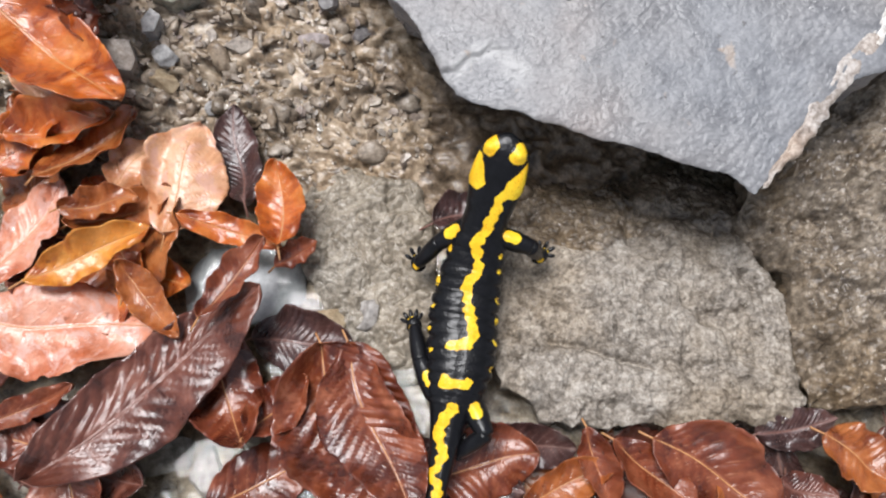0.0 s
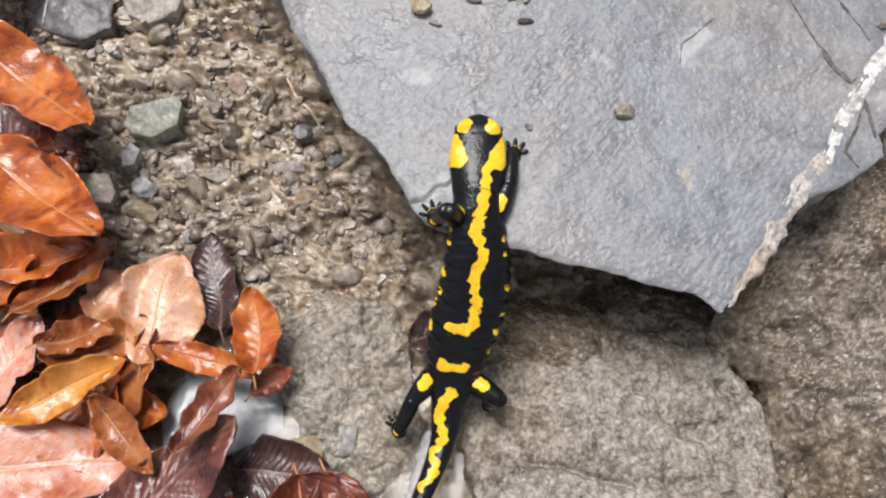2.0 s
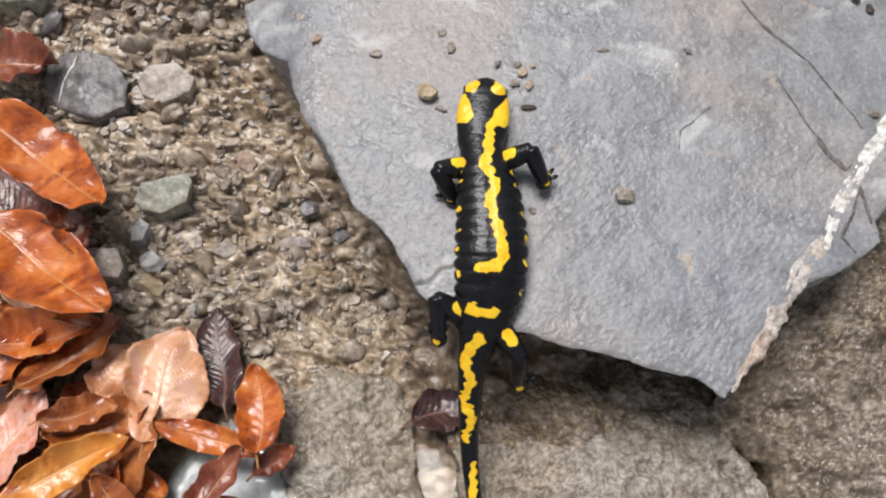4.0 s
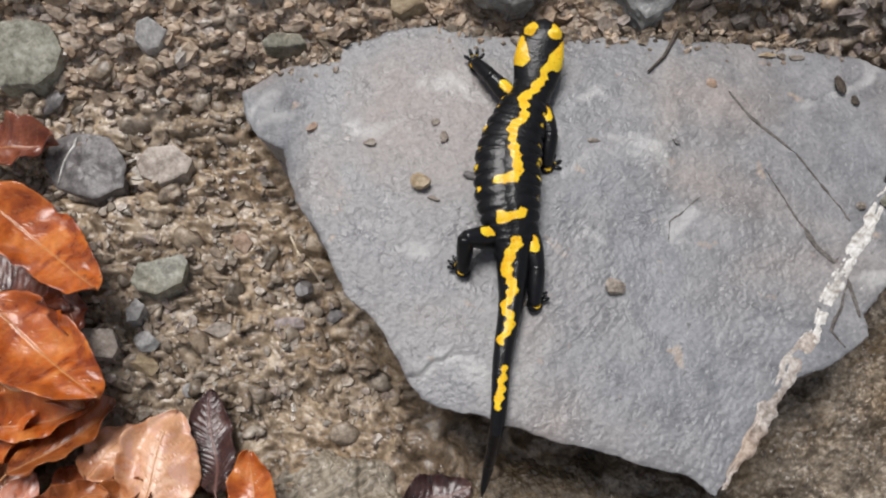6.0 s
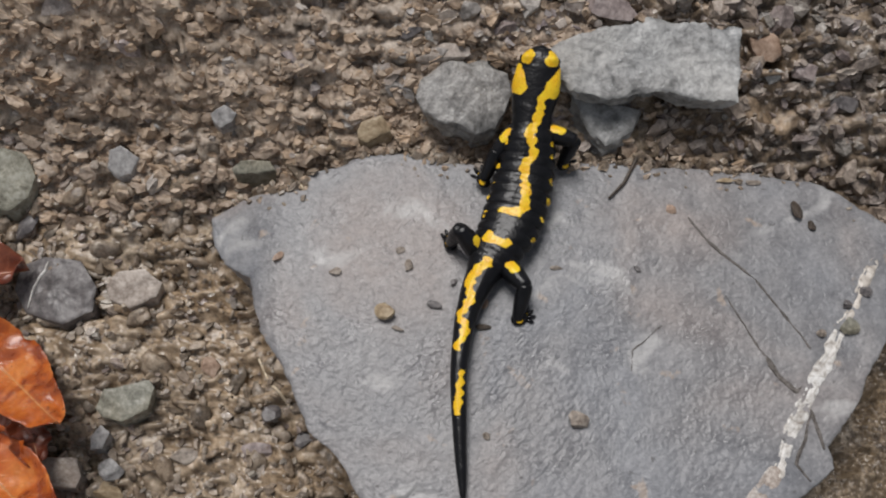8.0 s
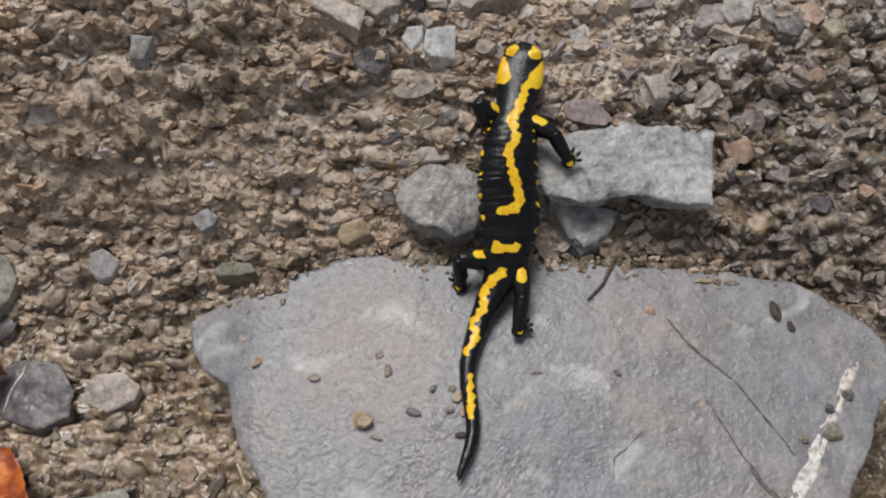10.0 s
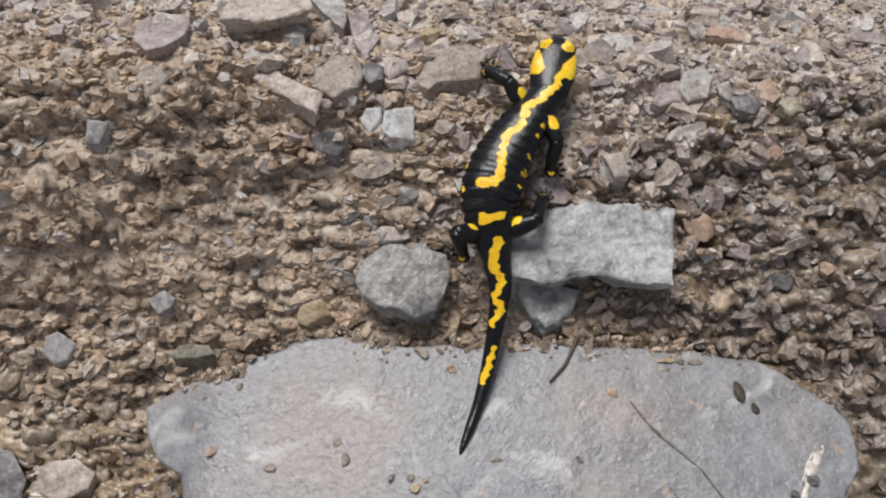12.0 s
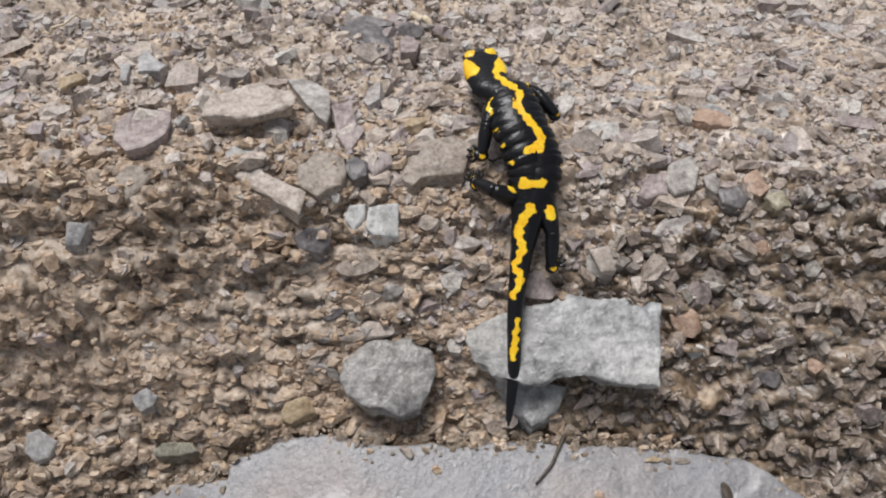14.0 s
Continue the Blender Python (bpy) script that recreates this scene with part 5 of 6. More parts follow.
# ---------------------------------------------------------------- leaves
def leaf_mesh(length, width, cup, bend, pleat, twist, mat, seed):
    rng = np.random.default_rng(seed)
    nu, nv = 64, 33
    u, v = np.linspace(0, 1, nu)[:, None], np.linspace(-1, 1, nv)[None]
    broad = np.sin(np.pi * np.clip(u, 0, 1) ** 0.88) ** 0.56 * (1 - 0.10 * u)
    nicks = np.maximum(grain(u * 11 + seed, np.sign(v) * 3.3, 0, seed + 7) - 0.45, 0)
    teeth = 1 + 0.012 * np.sin(2 * np.pi * 13 * u) + 0.07 * grain(u * 3 + seed, 0 * u, 0, seed) + 0.10 * np.sign(v) * grain(u * 2.4 + seed, 0 * u, 0.5, seed + 1) - 0.22 * nicks
    half = width / 2 * broad * teeth * (1 + 0.09 * np.sign(v) * rng.uniform(-1, 1))
    sway = 0.10 * width * rng.uniform(-1, 1) * np.sin(np.pi * u) + 0.05 * width * rng.uniform(-1, 1) * np.sin(2 * np.pi * u)
    x = half * v + sway
    y = length * (u + 0.05 * np.abs(v) * (1 - u) * broad)
    phase = ((14 if pleat > 0.5 else 9) + 2.5 * rng.random()) * (u - 0.20 * np.abs(v) * (1 - 0.4 * u)) + 0.22 * grain(u * 7 + seed, v * 1.5, 0, seed + 2) + 0.3 * (v > 0)
    ribs = np.abs(np.sin(np.pi * phase))
    fade = broad * (1 - 0.5 * np.abs(v) ** 3)
    z = pleat * 0.0024 * (width / 0.03) * (np.sqrt(ribs + 0.02) - 0.7) * fade * (0.65 + 0.6 * grain(u * 3, v * 2 + seed, 0, seed + 4)) * np.minimum(1, np.abs(v) * 4)
    one_side = 1 + 0.6 * rng.uniform(-1, 1) * v
    z = z + cup * width * 0.95 * (np.abs(v) ** 1.6) * broad * one_side - 0.0006 * np.exp(-(v / 0.06) ** 2)
    z = z + bend * length * ((u - 0.5) ** 2 * 4 - 0.3)
    z = z + np.sin(radians(twist)) * x * (u - 0.2) * 1.6
    z = z + 0.0040 * (width / 0.03) * rough(x + seed, y, 0, 0.030, 3, seed) * (0.3 + np.abs(v)) + 0.0018 * np.abs(v) ** 3 * np.sin(2 * np.pi * (3.3 * u + rng.random()) + np.sign(v))
    curl = rng.uniform(0.0, 0.6)
    z = z + curl * 0.16 * width * np.maximum(v * rng.choice((-1, 1)) - 0.45, 0) ** 2 / 0.3 * np.sin(np.pi * np.clip(u * 1.2 - rng.uniform(0, 0.2), 0, 1)) * 2.0
    z = z + 0.0022 * (width / 0.03) * grain(u * 2.6 + seed, v * 1.3, 0, seed + 8)
    flat_u = np.broadcast_to(u, z.shape)
    verts = np.stack([np.broadcast_to(x, z.shape), np.broadcast_to(y, z.shape), z], -1).reshape(-1, 3)
    me = bulk_mesh("blade", verts, split_quads(grid_faces(nu, nv)[:, ::-1]), mat, smooth=True)
    line = np.clip(1 - ribs / 0.22, 0, 1) * np.clip(1.1 - np.abs(v) * 0.9, 0, 1) * (flat_u < 0.97)
    line = np.maximum(line, np.clip(1 - np.abs(v) * half / 0.0009, 0, 1))
    me.attributes.new("rib", "FLOAT", "POINT").data.foreach_set("value", line.astype(np.float32).ravel())
    spine = np.stack([sway[:, 0], y[:, nv // 2], z[:, nv // 2] + 0.0002], 1)
    return me, spine


def lay_leaf(kind, x0, y0, x1, y1, width, z, cup, bend, pleat, twist, seed, label):
    length = math.hypot(x1 - x0, y1 - y0)
    me, spine = leaf_mesh(length, width, cup, bend, pleat, twist, LEAF[kind], seed)
    turn = math.degrees(math.atan2(y1 - y0, x1 - x0)) - 90
    rng = np.random.default_rng(seed + 900)
    root = thing("fallen_leaf", label, "leaf", "fallen leaves", at=pose(x0, y0, z, rng.uniform(-4, 4), rng.uniform(-7, 7), turn))
    blade = part("blade", me, root)
    thick = blade.modifiers.new("thickness", "SOLIDIFY")
    thick.thickness, thick.offset = 0.0003, -1
    stalk = np.array([[0.0006, -0.003 - 0.004 * rng.random(), spine[0, 2] - 0.001], [0.0002, -0.001, spine[0, 2]]])
    line = np.vstack([stalk, spine[:-3:3]])
    part("midrib", tube("midrib", line, np.linspace(0.00045, 0.0002, len(line)), RIB_DARK if kind in ("purple", "dark") else RIB, 6), root)
    return root


LEAF_WORDS = {"orange": "glossy wet orange-brown fallen beech leaf", "red": "wet red-brown fallen beech leaf, curled", "purple": "dark purple-brown fallen leaf with deep pleats",
              "pale": "pale tan fallen beech leaf lying flat", "pink": "pale pinkish wet fallen leaf by the pool", "ochre": "ochre-yellow curled fallen beech leaf",
              "brown": "brown curled fallen beech leaf", "dark": "dark rotten pleated leaf in the pool"}


def leaf(kind, x0, y0, x1, y1, width, z, cup, bend, pleat, twist, seed):
    """A leaf from its stalk to its tip, its width, height and curl."""
    return lay_leaf(kind, x0, y0, x1, y1, width, z, cup, bend, pleat, twist, seed, LEAF_WORDS[kind])


def build_leaves():
    leaf("orange", -0.189, 0.190, -0.126, 0.141, 0.037, 0.066, 0.3, 0.1, 0.2, 12, 300)
    leaf("orange", -0.195, 0.233, -0.127, 0.180, 0.033, 0.084, 0.14, 0.14, 0.25, -8, 301)
    leaf("purple", -0.195, 0.225, -0.149, 0.184, 0.026, 0.068, 0.1, 0.05, 0.9, 0, 302)
    leaf("red", -0.157, 0.198, -0.145, 0.171, 0.015, 0.066, 0.25, 0.1, 0.3, 20, 303)
    leaf("red", -0.199, 0.253, -0.161, 0.257, 0.027, 0.092, 0.15, -0.1, 0.4, 0, 304)
    leaf("orange", -0.181, 0.136, -0.135, 0.145, 0.021, 0.050, 0.3, 0.1, 0.3, 18, 305)
    leaf("brown", -0.186, 0.122, -0.162, 0.137, 0.020, 0.046, 0.2, 0.1, 0.3, 0, 306)
    leaf("pale", -0.136, 0.116, -0.121, 0.139, 0.022, 0.047, 0.08, -0.1, 0.3, 0, 307)
    leaf("pale", -0.111, 0.094, -0.101, 0.143, 0.036, 0.051, -0.06, -0.08, 0.25, 6, 308)
    leaf("dark", -0.080, 0.108, -0.089, 0.153, 0.022, 0.046, 0.12, 0.1, 1.0, -6, 309)
    leaf("orange", -0.064, 0.087, -0.067, 0.123, 0.020, 0.054, 0.28, 0.1, 0.3, 14, 310)
    leaf("red", -0.066, 0.081, -0.050, 0.091, 0.010, 0.048, 0.3, 0.1, 0.3, 0, 311)
    leaf("orange", -0.105, 0.101, -0.063, 0.088, 0.013, 0.052, 0.35, 0.1, 0.3, -20, 312)
    leaf("red", -0.090, 0.058, -0.068, 0.089, 0.014, 0.058, 0.4, 0.1, 0.2, -25, 313)
    leaf("purple", -0.148, 0.002, -0.069, 0.072, 0.038, 0.045, 0.1, 0.1, 1.0, 4, 314)
    leaf("pink", -0.179, 0.075, -0.156, 0.118, 0.026, 0.048, 0.12, 0.1, 0.5, 8, 315)
    leaf("ochre", -0.159, 0.073, -0.114, 0.095, 0.017, 0.055, 0.25, 0.12, 0.35, -8, 316)
    leaf("brown", -0.152, 0.103, -0.121, 0.108, 0.014, 0.053, 0.3, 0.1, 0.3, 8, 317)
    leaf("pink", -0.184, 0.062, -0.112, 0.058, 0.042, 0.044, -0.04, 0.05, 0.15, 0, 318)
    leaf("brown", -0.126, 0.081, -0.099, 0.052, 0.015, 0.050, 0.25, 0.1, 0.3, 0, 319)
    leaf("red", -0.175, 0.019, -0.140, 0.036, 0.012, 0.042, 0.25, 0.1, 0.3, 0, 320)
    leaf("red", -0.090, 0.058, -0.072, 0.011, 0.031, 0.043, 0.2, 0.15, 0.35, -12, 321)
    leaf("red", -0.072, 0.017, -0.051, 0.038, 0.021, 0.046, 0.3, 0.2, 0.3, 18, 322)
    leaf("red", -0.046, 0.051, -0.015, -0.023, 0.054, 0.042, 0.1, 0.1, 0.9, -4, 323)
    leaf("red", -0.087, -0.009, -0.046, 0.011, 0.028, 0.038, 0.12, 0.1, 0.4, 0, 324)
    leaf("red", -0.002, 0.002, 0.036, 0.011, 0.032, 0.036, 0.12, 0.1, 0.4, 0, 325)
    leaf("red", 0.054, 0.020, 0.061, -0.009, 0.014, 0.040, 0.45, 0.1, 0.3, 0, 326)
    leaf("brown", 0.029, -0.009, 0.064, 0.007, 0.016, 0.038, 0.3, 0.1, 0.3, 0, 327)
    leaf("red", 0.063, 0.015, 0.093, -0.010, 0.020, 0.040, 0.25, 0.1, 0.35, 0, 328)
    leaf("red", 0.078, 0.016, 0.126, -0.015, 0.033, 0.041, 0.1, 0.12, 0.25, 0, 329)
    leaf("purple", 0.125, 0.001, 0.146, -0.005, 0.019, 0.038, 0.1, 0.1, 0.7, 0, 330)
    leaf("brown", 0.142, 0.017, 0.165, -0.001, 0.025, 0.042, 0.12, 0.1, 0.5, 0, 331)
    leaf("dark", -0.076, 0.055, -0.035, 0.052, 0.025, 0.036, 0.05, 0.0, 0.6, 0, 332)
    leaf("dark", 0.121, 0.018, 0.153, 0.024, 0.018, 0.034, 0.1, 0.0, 0.6, 0, 333)
    leaf("dark", -0.004, 0.101, 0.024, 0.110, 0.020, 0.041, 0.1, 0.05, 0.4, 0, 334)
    leaf("brown", -0.163, 0.116, -0.127, 0.147, 0.026, 0.054, 0.18, 0.12, 0.4, 10, 335)
    leaf("orange", -0.192, 0.118, -0.160, 0.150, 0.024, 0.050, 0.2, 0.1, 0.4, -8, 336)
    leaf("pale", -0.182, 0.163, -0.139, 0.143, 0.014, 0.052, 0.2, 0.15, 0.3, 14, 337)
    leaf("brown", -0.150, 0.098, -0.108, 0.112, 0.020, 0.047, 0.12, 0.1, 0.4, 0, 338)
    leaf("red", -0.036, 0.051, -0.010, -0.012, 0.036, 0.047, 0.08, 0.1, 1.0, 5, 339)
    leaf("dark", 0.012, 0.016, 0.052, 0.012, 0.020, 0.033, 0.1, 0.0, 0.5, 0, 340)
    rng = random.Random(5)
    for n in range(46):
        if n >= 26:
            x, y, z = rng.uniform(-0.03, 0.20), rng.uniform(-0.010, 0.022), rng.uniform(0.020, 0.030)
        elif n < 16:
            x, y, z = rng.uniform(-0.21, -0.125), rng.uniform(0.0, 0.13), rng.uniform(0.034, 0.040)
        else:
            x, y, z = rng.uniform(-0.07, 0.19), rng.uniform(-0.045, 0.010), rng.uniform(0.026, 0.034)
        a, long = rng.uniform(0, 6.28) if n < 16 else rng.uniform(3.4, 6.0), rng.uniform(0.04, 0.065)
        leaf(rng.choice(("red", "brown", "purple", "dark", "orange") if n < 26 else ("dark", "purple", "dark", "brown")), x, y, x + long * math.cos(a), y + long * math.sin(a), long * rng.uniform(0.45, 0.6), z, rng.uniform(0, 0.15), rng.uniform(0, 0.06), rng.uniform(0.3, 0.8), rng.uniform(-8, 8), 500 + n)


# ---------------------------------------------------------------- the salamander
# stations along the back, in millimetres from the snout: half width, back above the axis, belly below it
def girth(s):
    at = (0, 1.2, 3.2, 6, 10, 15, 19, 24, 30, 39, 52, 65, 79, 91, 101, 109, 120, 132, 144, 167, 185, 195, 198)
    wide = (0.8, 4.0, 6.6, 8.9, 10.0, 10.7, 11.0, 10.0, 8.9, 9.6, 11.6, 12.6, 12.6, 11.0, 8.9, 6.9, 5.3, 4.3, 3.7, 3.0, 2.2, 1.3, 0.4)
    high = (0.5, 2.2, 3.5, 4.6, 5.2, 5.5, 5.7, 5.9, 6.2, 6.8, 7.6, 8.0, 7.9, 7.2, 6.4, 5.7, 4.9, 4.3, 3.8, 3.0, 2.2, 1.3, 0.4)
    low = (0.4, 1.6, 2.5, 3.3, 3.9, 4.3, 4.5, 4.6, 4.9, 5.6, 6.4, 6.8, 6.6, 5.8, 5.0, 4.6, 4.2, 3.8, 3.4, 2.8, 2.0, 1.2, 0.4)
    return tuple(np.interp(s, at, k) / 1000 for k in (wide, high, low))


def chain(s, u, dots):
    """Signed distance in millimetres from a string of rounded dots (station, side, radius)."""
    best = np.full(np.shape(s), 50.0)
    for (s0, u0, r0), (s1, u1, r1) in zip(dots, dots[1:]):
        ds, du = s1 - s0, u1 - u0
        k = np.clip(((s - s0) * ds + (u - u0) * du) / (ds * ds + du * du + 1e-9), 0, 1)
        best = np.minimum(best, np.hypot(s - s0 - k * ds, u - u0 - k * du) - (r0 + k * (r1 - r0)))
    return best


def markings(s, u):
    """The yellow markings of the back, as a signed distance in millimetres."""
    s = s + 0.5 * grain(s * 0.5, u * 0.5, 0, 5)
    u = u + 0.7 * grain(s * 0.42, u * 0.4, 0, 6)
    d = chain(s, u, ((4.8, -5.6, 2.7), (6.4, -5.2, 2.8)))
    d = np.minimum(d, chain(s, u, ((4.8, 5.7, 2.7), (6.4, 5.3, 2.8))))
    d = np.minimum(d, chain(s, u, ((9.8, -8.9, 1.2), (13, -8.4, 2.4), (16.5, -7.8, 3.0), (19, -7.1, 3.1))))
    d = np.minimum(d, chain(s, u, ((9.6, 8.8, 1.0), (12.5, 8.6, 1.9), (16, 7.8, 2.8), (19.3, 6.7, 2.9), (21.5, 4.4, 2.0), (24, 3.2, 1.8), (28, 2.8, 2.4))))
    d = np.minimum(d, chain(s, u, ((28, 2.8, 2.4), (34, 1.5, 2.3), (40.5, -0.8, 2.5), (44.5, 0.6, 1.9), (48, 2.4, 2.1), (51, 0.8, 1.9), (55, -0.6, 2.6), (60, 0.4, 2.1), (66, 2.4, 2.1), (72.5, 4.2, 2.5), (76.4, 2.2, 2.5), (77.8, -3.6, 2.4))))
    d = np.minimum(d, chain(s, u, ((92.4, -4.0, 2.6), (92.2, 0.0, 2.2), (91.3, 3.8, 2.6))))
    d = np.minimum(d, chain(s, u, ((102.5, 0.8, 2.3), (105, -0.8, 2.2), (109, -2.8, 2.0), (113.5, -2.4, 2.0), (119, 0.4, 2.1), (123, -0.4, 1.2), (126, -2.2, 1.3), (130, 0.4, 1.6), (135, 0.6, 1.5), (139, -1.4, 1.5))))
    d = np.minimum(d, chain(s, u, ((148.5, 1.2, 1.0), (152, 0.4, 1.4), (157, 0.2, 1.2), (162, -0.5, 1.6), (164, -0.6, 1.4))))
    d = d + step(20, 24, s) * (0.32 * step(104, 96, s) + 0.40 * np.sin(s * 1.55 + 0.5 * u))
    for side in (-1, 1):
        for at in (41.5, 46.5, 57, 65.5, 73, 82):
            wide = girth(at)[0] * 1000
            shift = 1.7 * side
            d = np.minimum(d, np.hypot((s - at - shift) / 1.5, u - side * (wide - 0.5)) - 0.75)
    return d


def body_tube(s0, s1, over, around=56, head=False):
    """The piece of the body from station s0 to s1, in its own space: x to its right, y to the head, z up."""
    mid = (s0 + s1) / 2
    lo, hi = (0 if head else s0 - over), s1 + over
    s = np.linspace(lo, min(hi, 198), max(10, int((hi - lo) / 0.45)))
    if head:
        s = np.concatenate([np.linspace(0, 4, 14) ** 1.0, s[s > 4.2]])
    wide, high, low = girth(s)
    out = np.maximum(np.maximum(s0 - s, s - s1), 0) if not head else np.maximum(s - s1, 0)
    shrink = 1 - 0.05 * np.clip(out / over, 0, 1)
    a = np.linspace(0, 2 * np.pi, around, endpoint=False)[None]
    c, z = np.cos(a), np.sin(a)
    power = 1.0 if head else 0.95
    cx, cz = np.sign(c) * np.abs(c) ** power, np.sign(z) * np.abs(z) ** power
    costal = np.where((s > 38) & (s < 101), 1.0, 0.0)[:, None] * 0.13 * np.abs(np.sin(np.pi * (s[:, None] - 38) / 5.1)) ** 0.7 * (np.abs(c) ** 2.0)
    grow = (shrink[:, None]) * (0.930 + costal)
    x = wide[:, None] * cx * grow
    zz = np.where(z > 0, high[:, None], low[:, None]) * cz * grow
    if head:
        for side in (-1, 1):
            near = np.exp(-(((s[:, None] - 5.8) / 2.6) ** 2 + ((x * 1000 - side * 6.1) / 2.5) ** 2))
            zz = zz + 0.0019 * near * (z > -0.1)
            gland = np.exp(-(((s[:, None] - 15) / 5.0) ** 2 + ((x * 1000 - side * 9.2) / 2.6) ** 2))
            zz = zz + 0.0011 * gland * (z > 0)
    else:
        on_back = (z > 0) * np.clip((s[:, None] - 30) / 6, 0, 1) * np.clip((140 - s[:, None]) / 20, 0, 1)
        fold = np.abs(np.sin(np.pi * (s[:, None] - 38) / 2.55 + 0.8 * grain(s[:, None] * 0.4, x * 400, 0, 12)))
        zz = zz - 0.00005 * on_back * (1 - fold) ** 3 - 0.0003 * on_back * np.exp(-(x * 1000 / 0.9) ** 2)
    d = markings(np.broadcast_to(s[:, None], x.shape), x * 1000)
    d = np.where(z > -0.35, d, 40.0)
    y = (mid - s)[:, None] / 1000 + 0 * x
    v = np.stack([x, y, zz], -1).reshape(-1, 3)
    n = len(s)
    q = split_quads(grid_faces(n, around, wrap=True))
    v = np.vstack([v, [[0, (mid - s[0]) / 1000, 0], [0, (mid - s[-1]) / 1000, 0]]])
    i = np.arange(around)
    caps = np.concatenate([np.stack([np.full(around, n * around), (i + 1) % around, i], 1), np.stack([np.full(around, n * around + 1), (n - 1) * around + i, (n - 1) * around + (i + 1) % around], 1)])
    caps = caps[:around] if head else caps[around:] if s1 > 197 else caps[:0]
    return v, np.concatenate([q, caps]), np.r_[d.ravel(), 40.0, 40.0]


def skin_mesh(name, v, f, d):
    me = bulk_mesh(name, v, f, SKIN, smooth=True)
    me.attributes.new("spot", "FLOAT", "POINT").data.foreach_set("value", np.asarray(d, np.float32))
    return me


def limb(length, r0, r1, spots, bulge=0.15):
    """A tapered limb piece along -z from its joint."""
    n, around = 26, 18
    k = np.linspace(-0.10, 1.10, n)
    r = (r0 + (r1 - r0) * np.clip(k, 0, 1)) * (1 + bulge * np.sin(np.pi * np.clip(k, 0, 1)))
    r = r * np.sqrt(np.clip(1 - (np.maximum(np.abs(k - 0.5) - 0.5, 0) / 0.105) ** 2, 0.02, 1))
    a = np.linspace(0, 2 * np.pi, around, endpoint=False)
    v = np.stack([r[:, None] * np.cos(a), r[:, None] * np.sin(a), np.broadcast_to(-k[:, None] * length, (n, around))], -1).reshape(-1, 3)
    d = np.full(n * around, 40.0)
    for at, ang, rad in spots:
        p = np.array([np.cos(ang) * r0, np.sin(ang) * r0, -at * length])
        d = np.minimum(d, (np.linalg.norm(v - p, axis=1) - rad) * 1000)
    i = np.arange(around)
    f = split_quads(grid_faces(n, around, wrap=True))[:, ::-1]
    v = np.vstack([v, [[0, 0, -k[0] * length], [0, 0, -k[-1] * length]]])
    f = np.concatenate([f, np.stack([np.full(around, n * around), i, (i + 1) % around], 1), np.stack([np.full(around, n * around + 1), (n - 1) * around + (i + 1) % around, (n - 1) * around + i], 1)])
    return v, f, np.r_[d, 40.0, 40.0]


def foot_mesh(toes, side):
    """A foot: a flat palm with spread toes; toes point to +y."""
    v, f = BALL[3]
    vs, fs, ds, at = [v * np.array([0.0030, 0.0036, 0.0016]) + np.array([0, 0.0008, 0.0012])], [f], [], len(v)
    ds.append((np.linalg.norm(vs[0] - np.array([0.0012 * side, 0.0, 0.0028]), axis=1) - 0.0013) * 1000)
    for k in range(toes):
        ang = radians(-46 + 92 * k / (toes - 1))
        long = 0.0044 if 0 < k < toes - 1 else 0.0036
        tv, tf = BALL[2]
        t = tv * np.array([0.00085, long / 2, 0.00085])
        c, s = math.cos(ang), math.sin(ang)
        base = np.array([math.sin(ang) * 0.0026, math.cos(ang) * 0.0026 + 0.0008, 0.0009])
        w = t + np.array([0, long / 2, 0])
        w = np.stack([c * w[:, 0] + s * w[:, 1], -s * w[:, 0] + c * w[:, 1], w[:, 2]], 1) + base
        vs.append(w)
        fs.append(tf + at)
        at += len(tv)
        yellow = np.linalg.norm(w - base - np.array([0, 0, 0.0008]), axis=1) - (0.0012 if k in (1, 2) else -0.01)
        ds.append(yellow * 1000)
    return np.vstack(vs), np.vstack(fs), np.concatenate(ds)


CUTS = [27, 35, 42.5, 50, 57.5, 65, 72.5, 80, 87.5, 95, 102, 109, 116, 123, 130, 137, 144, 151, 158, 165, 172, 179, 186, 192, 198]
HIPS = {"LF": (37, -1, 6.2), "RF": (37, 1, 6.2), "LH": (98, -1, 6.4), "RH": (98, 1, 6.4)}
BONES = {"LF": (0.0125, 0.0125), "RF": (0.0125, 0.0125), "LH": (0.0135, 0.0135), "RH": (0.0135, 0.0135)}


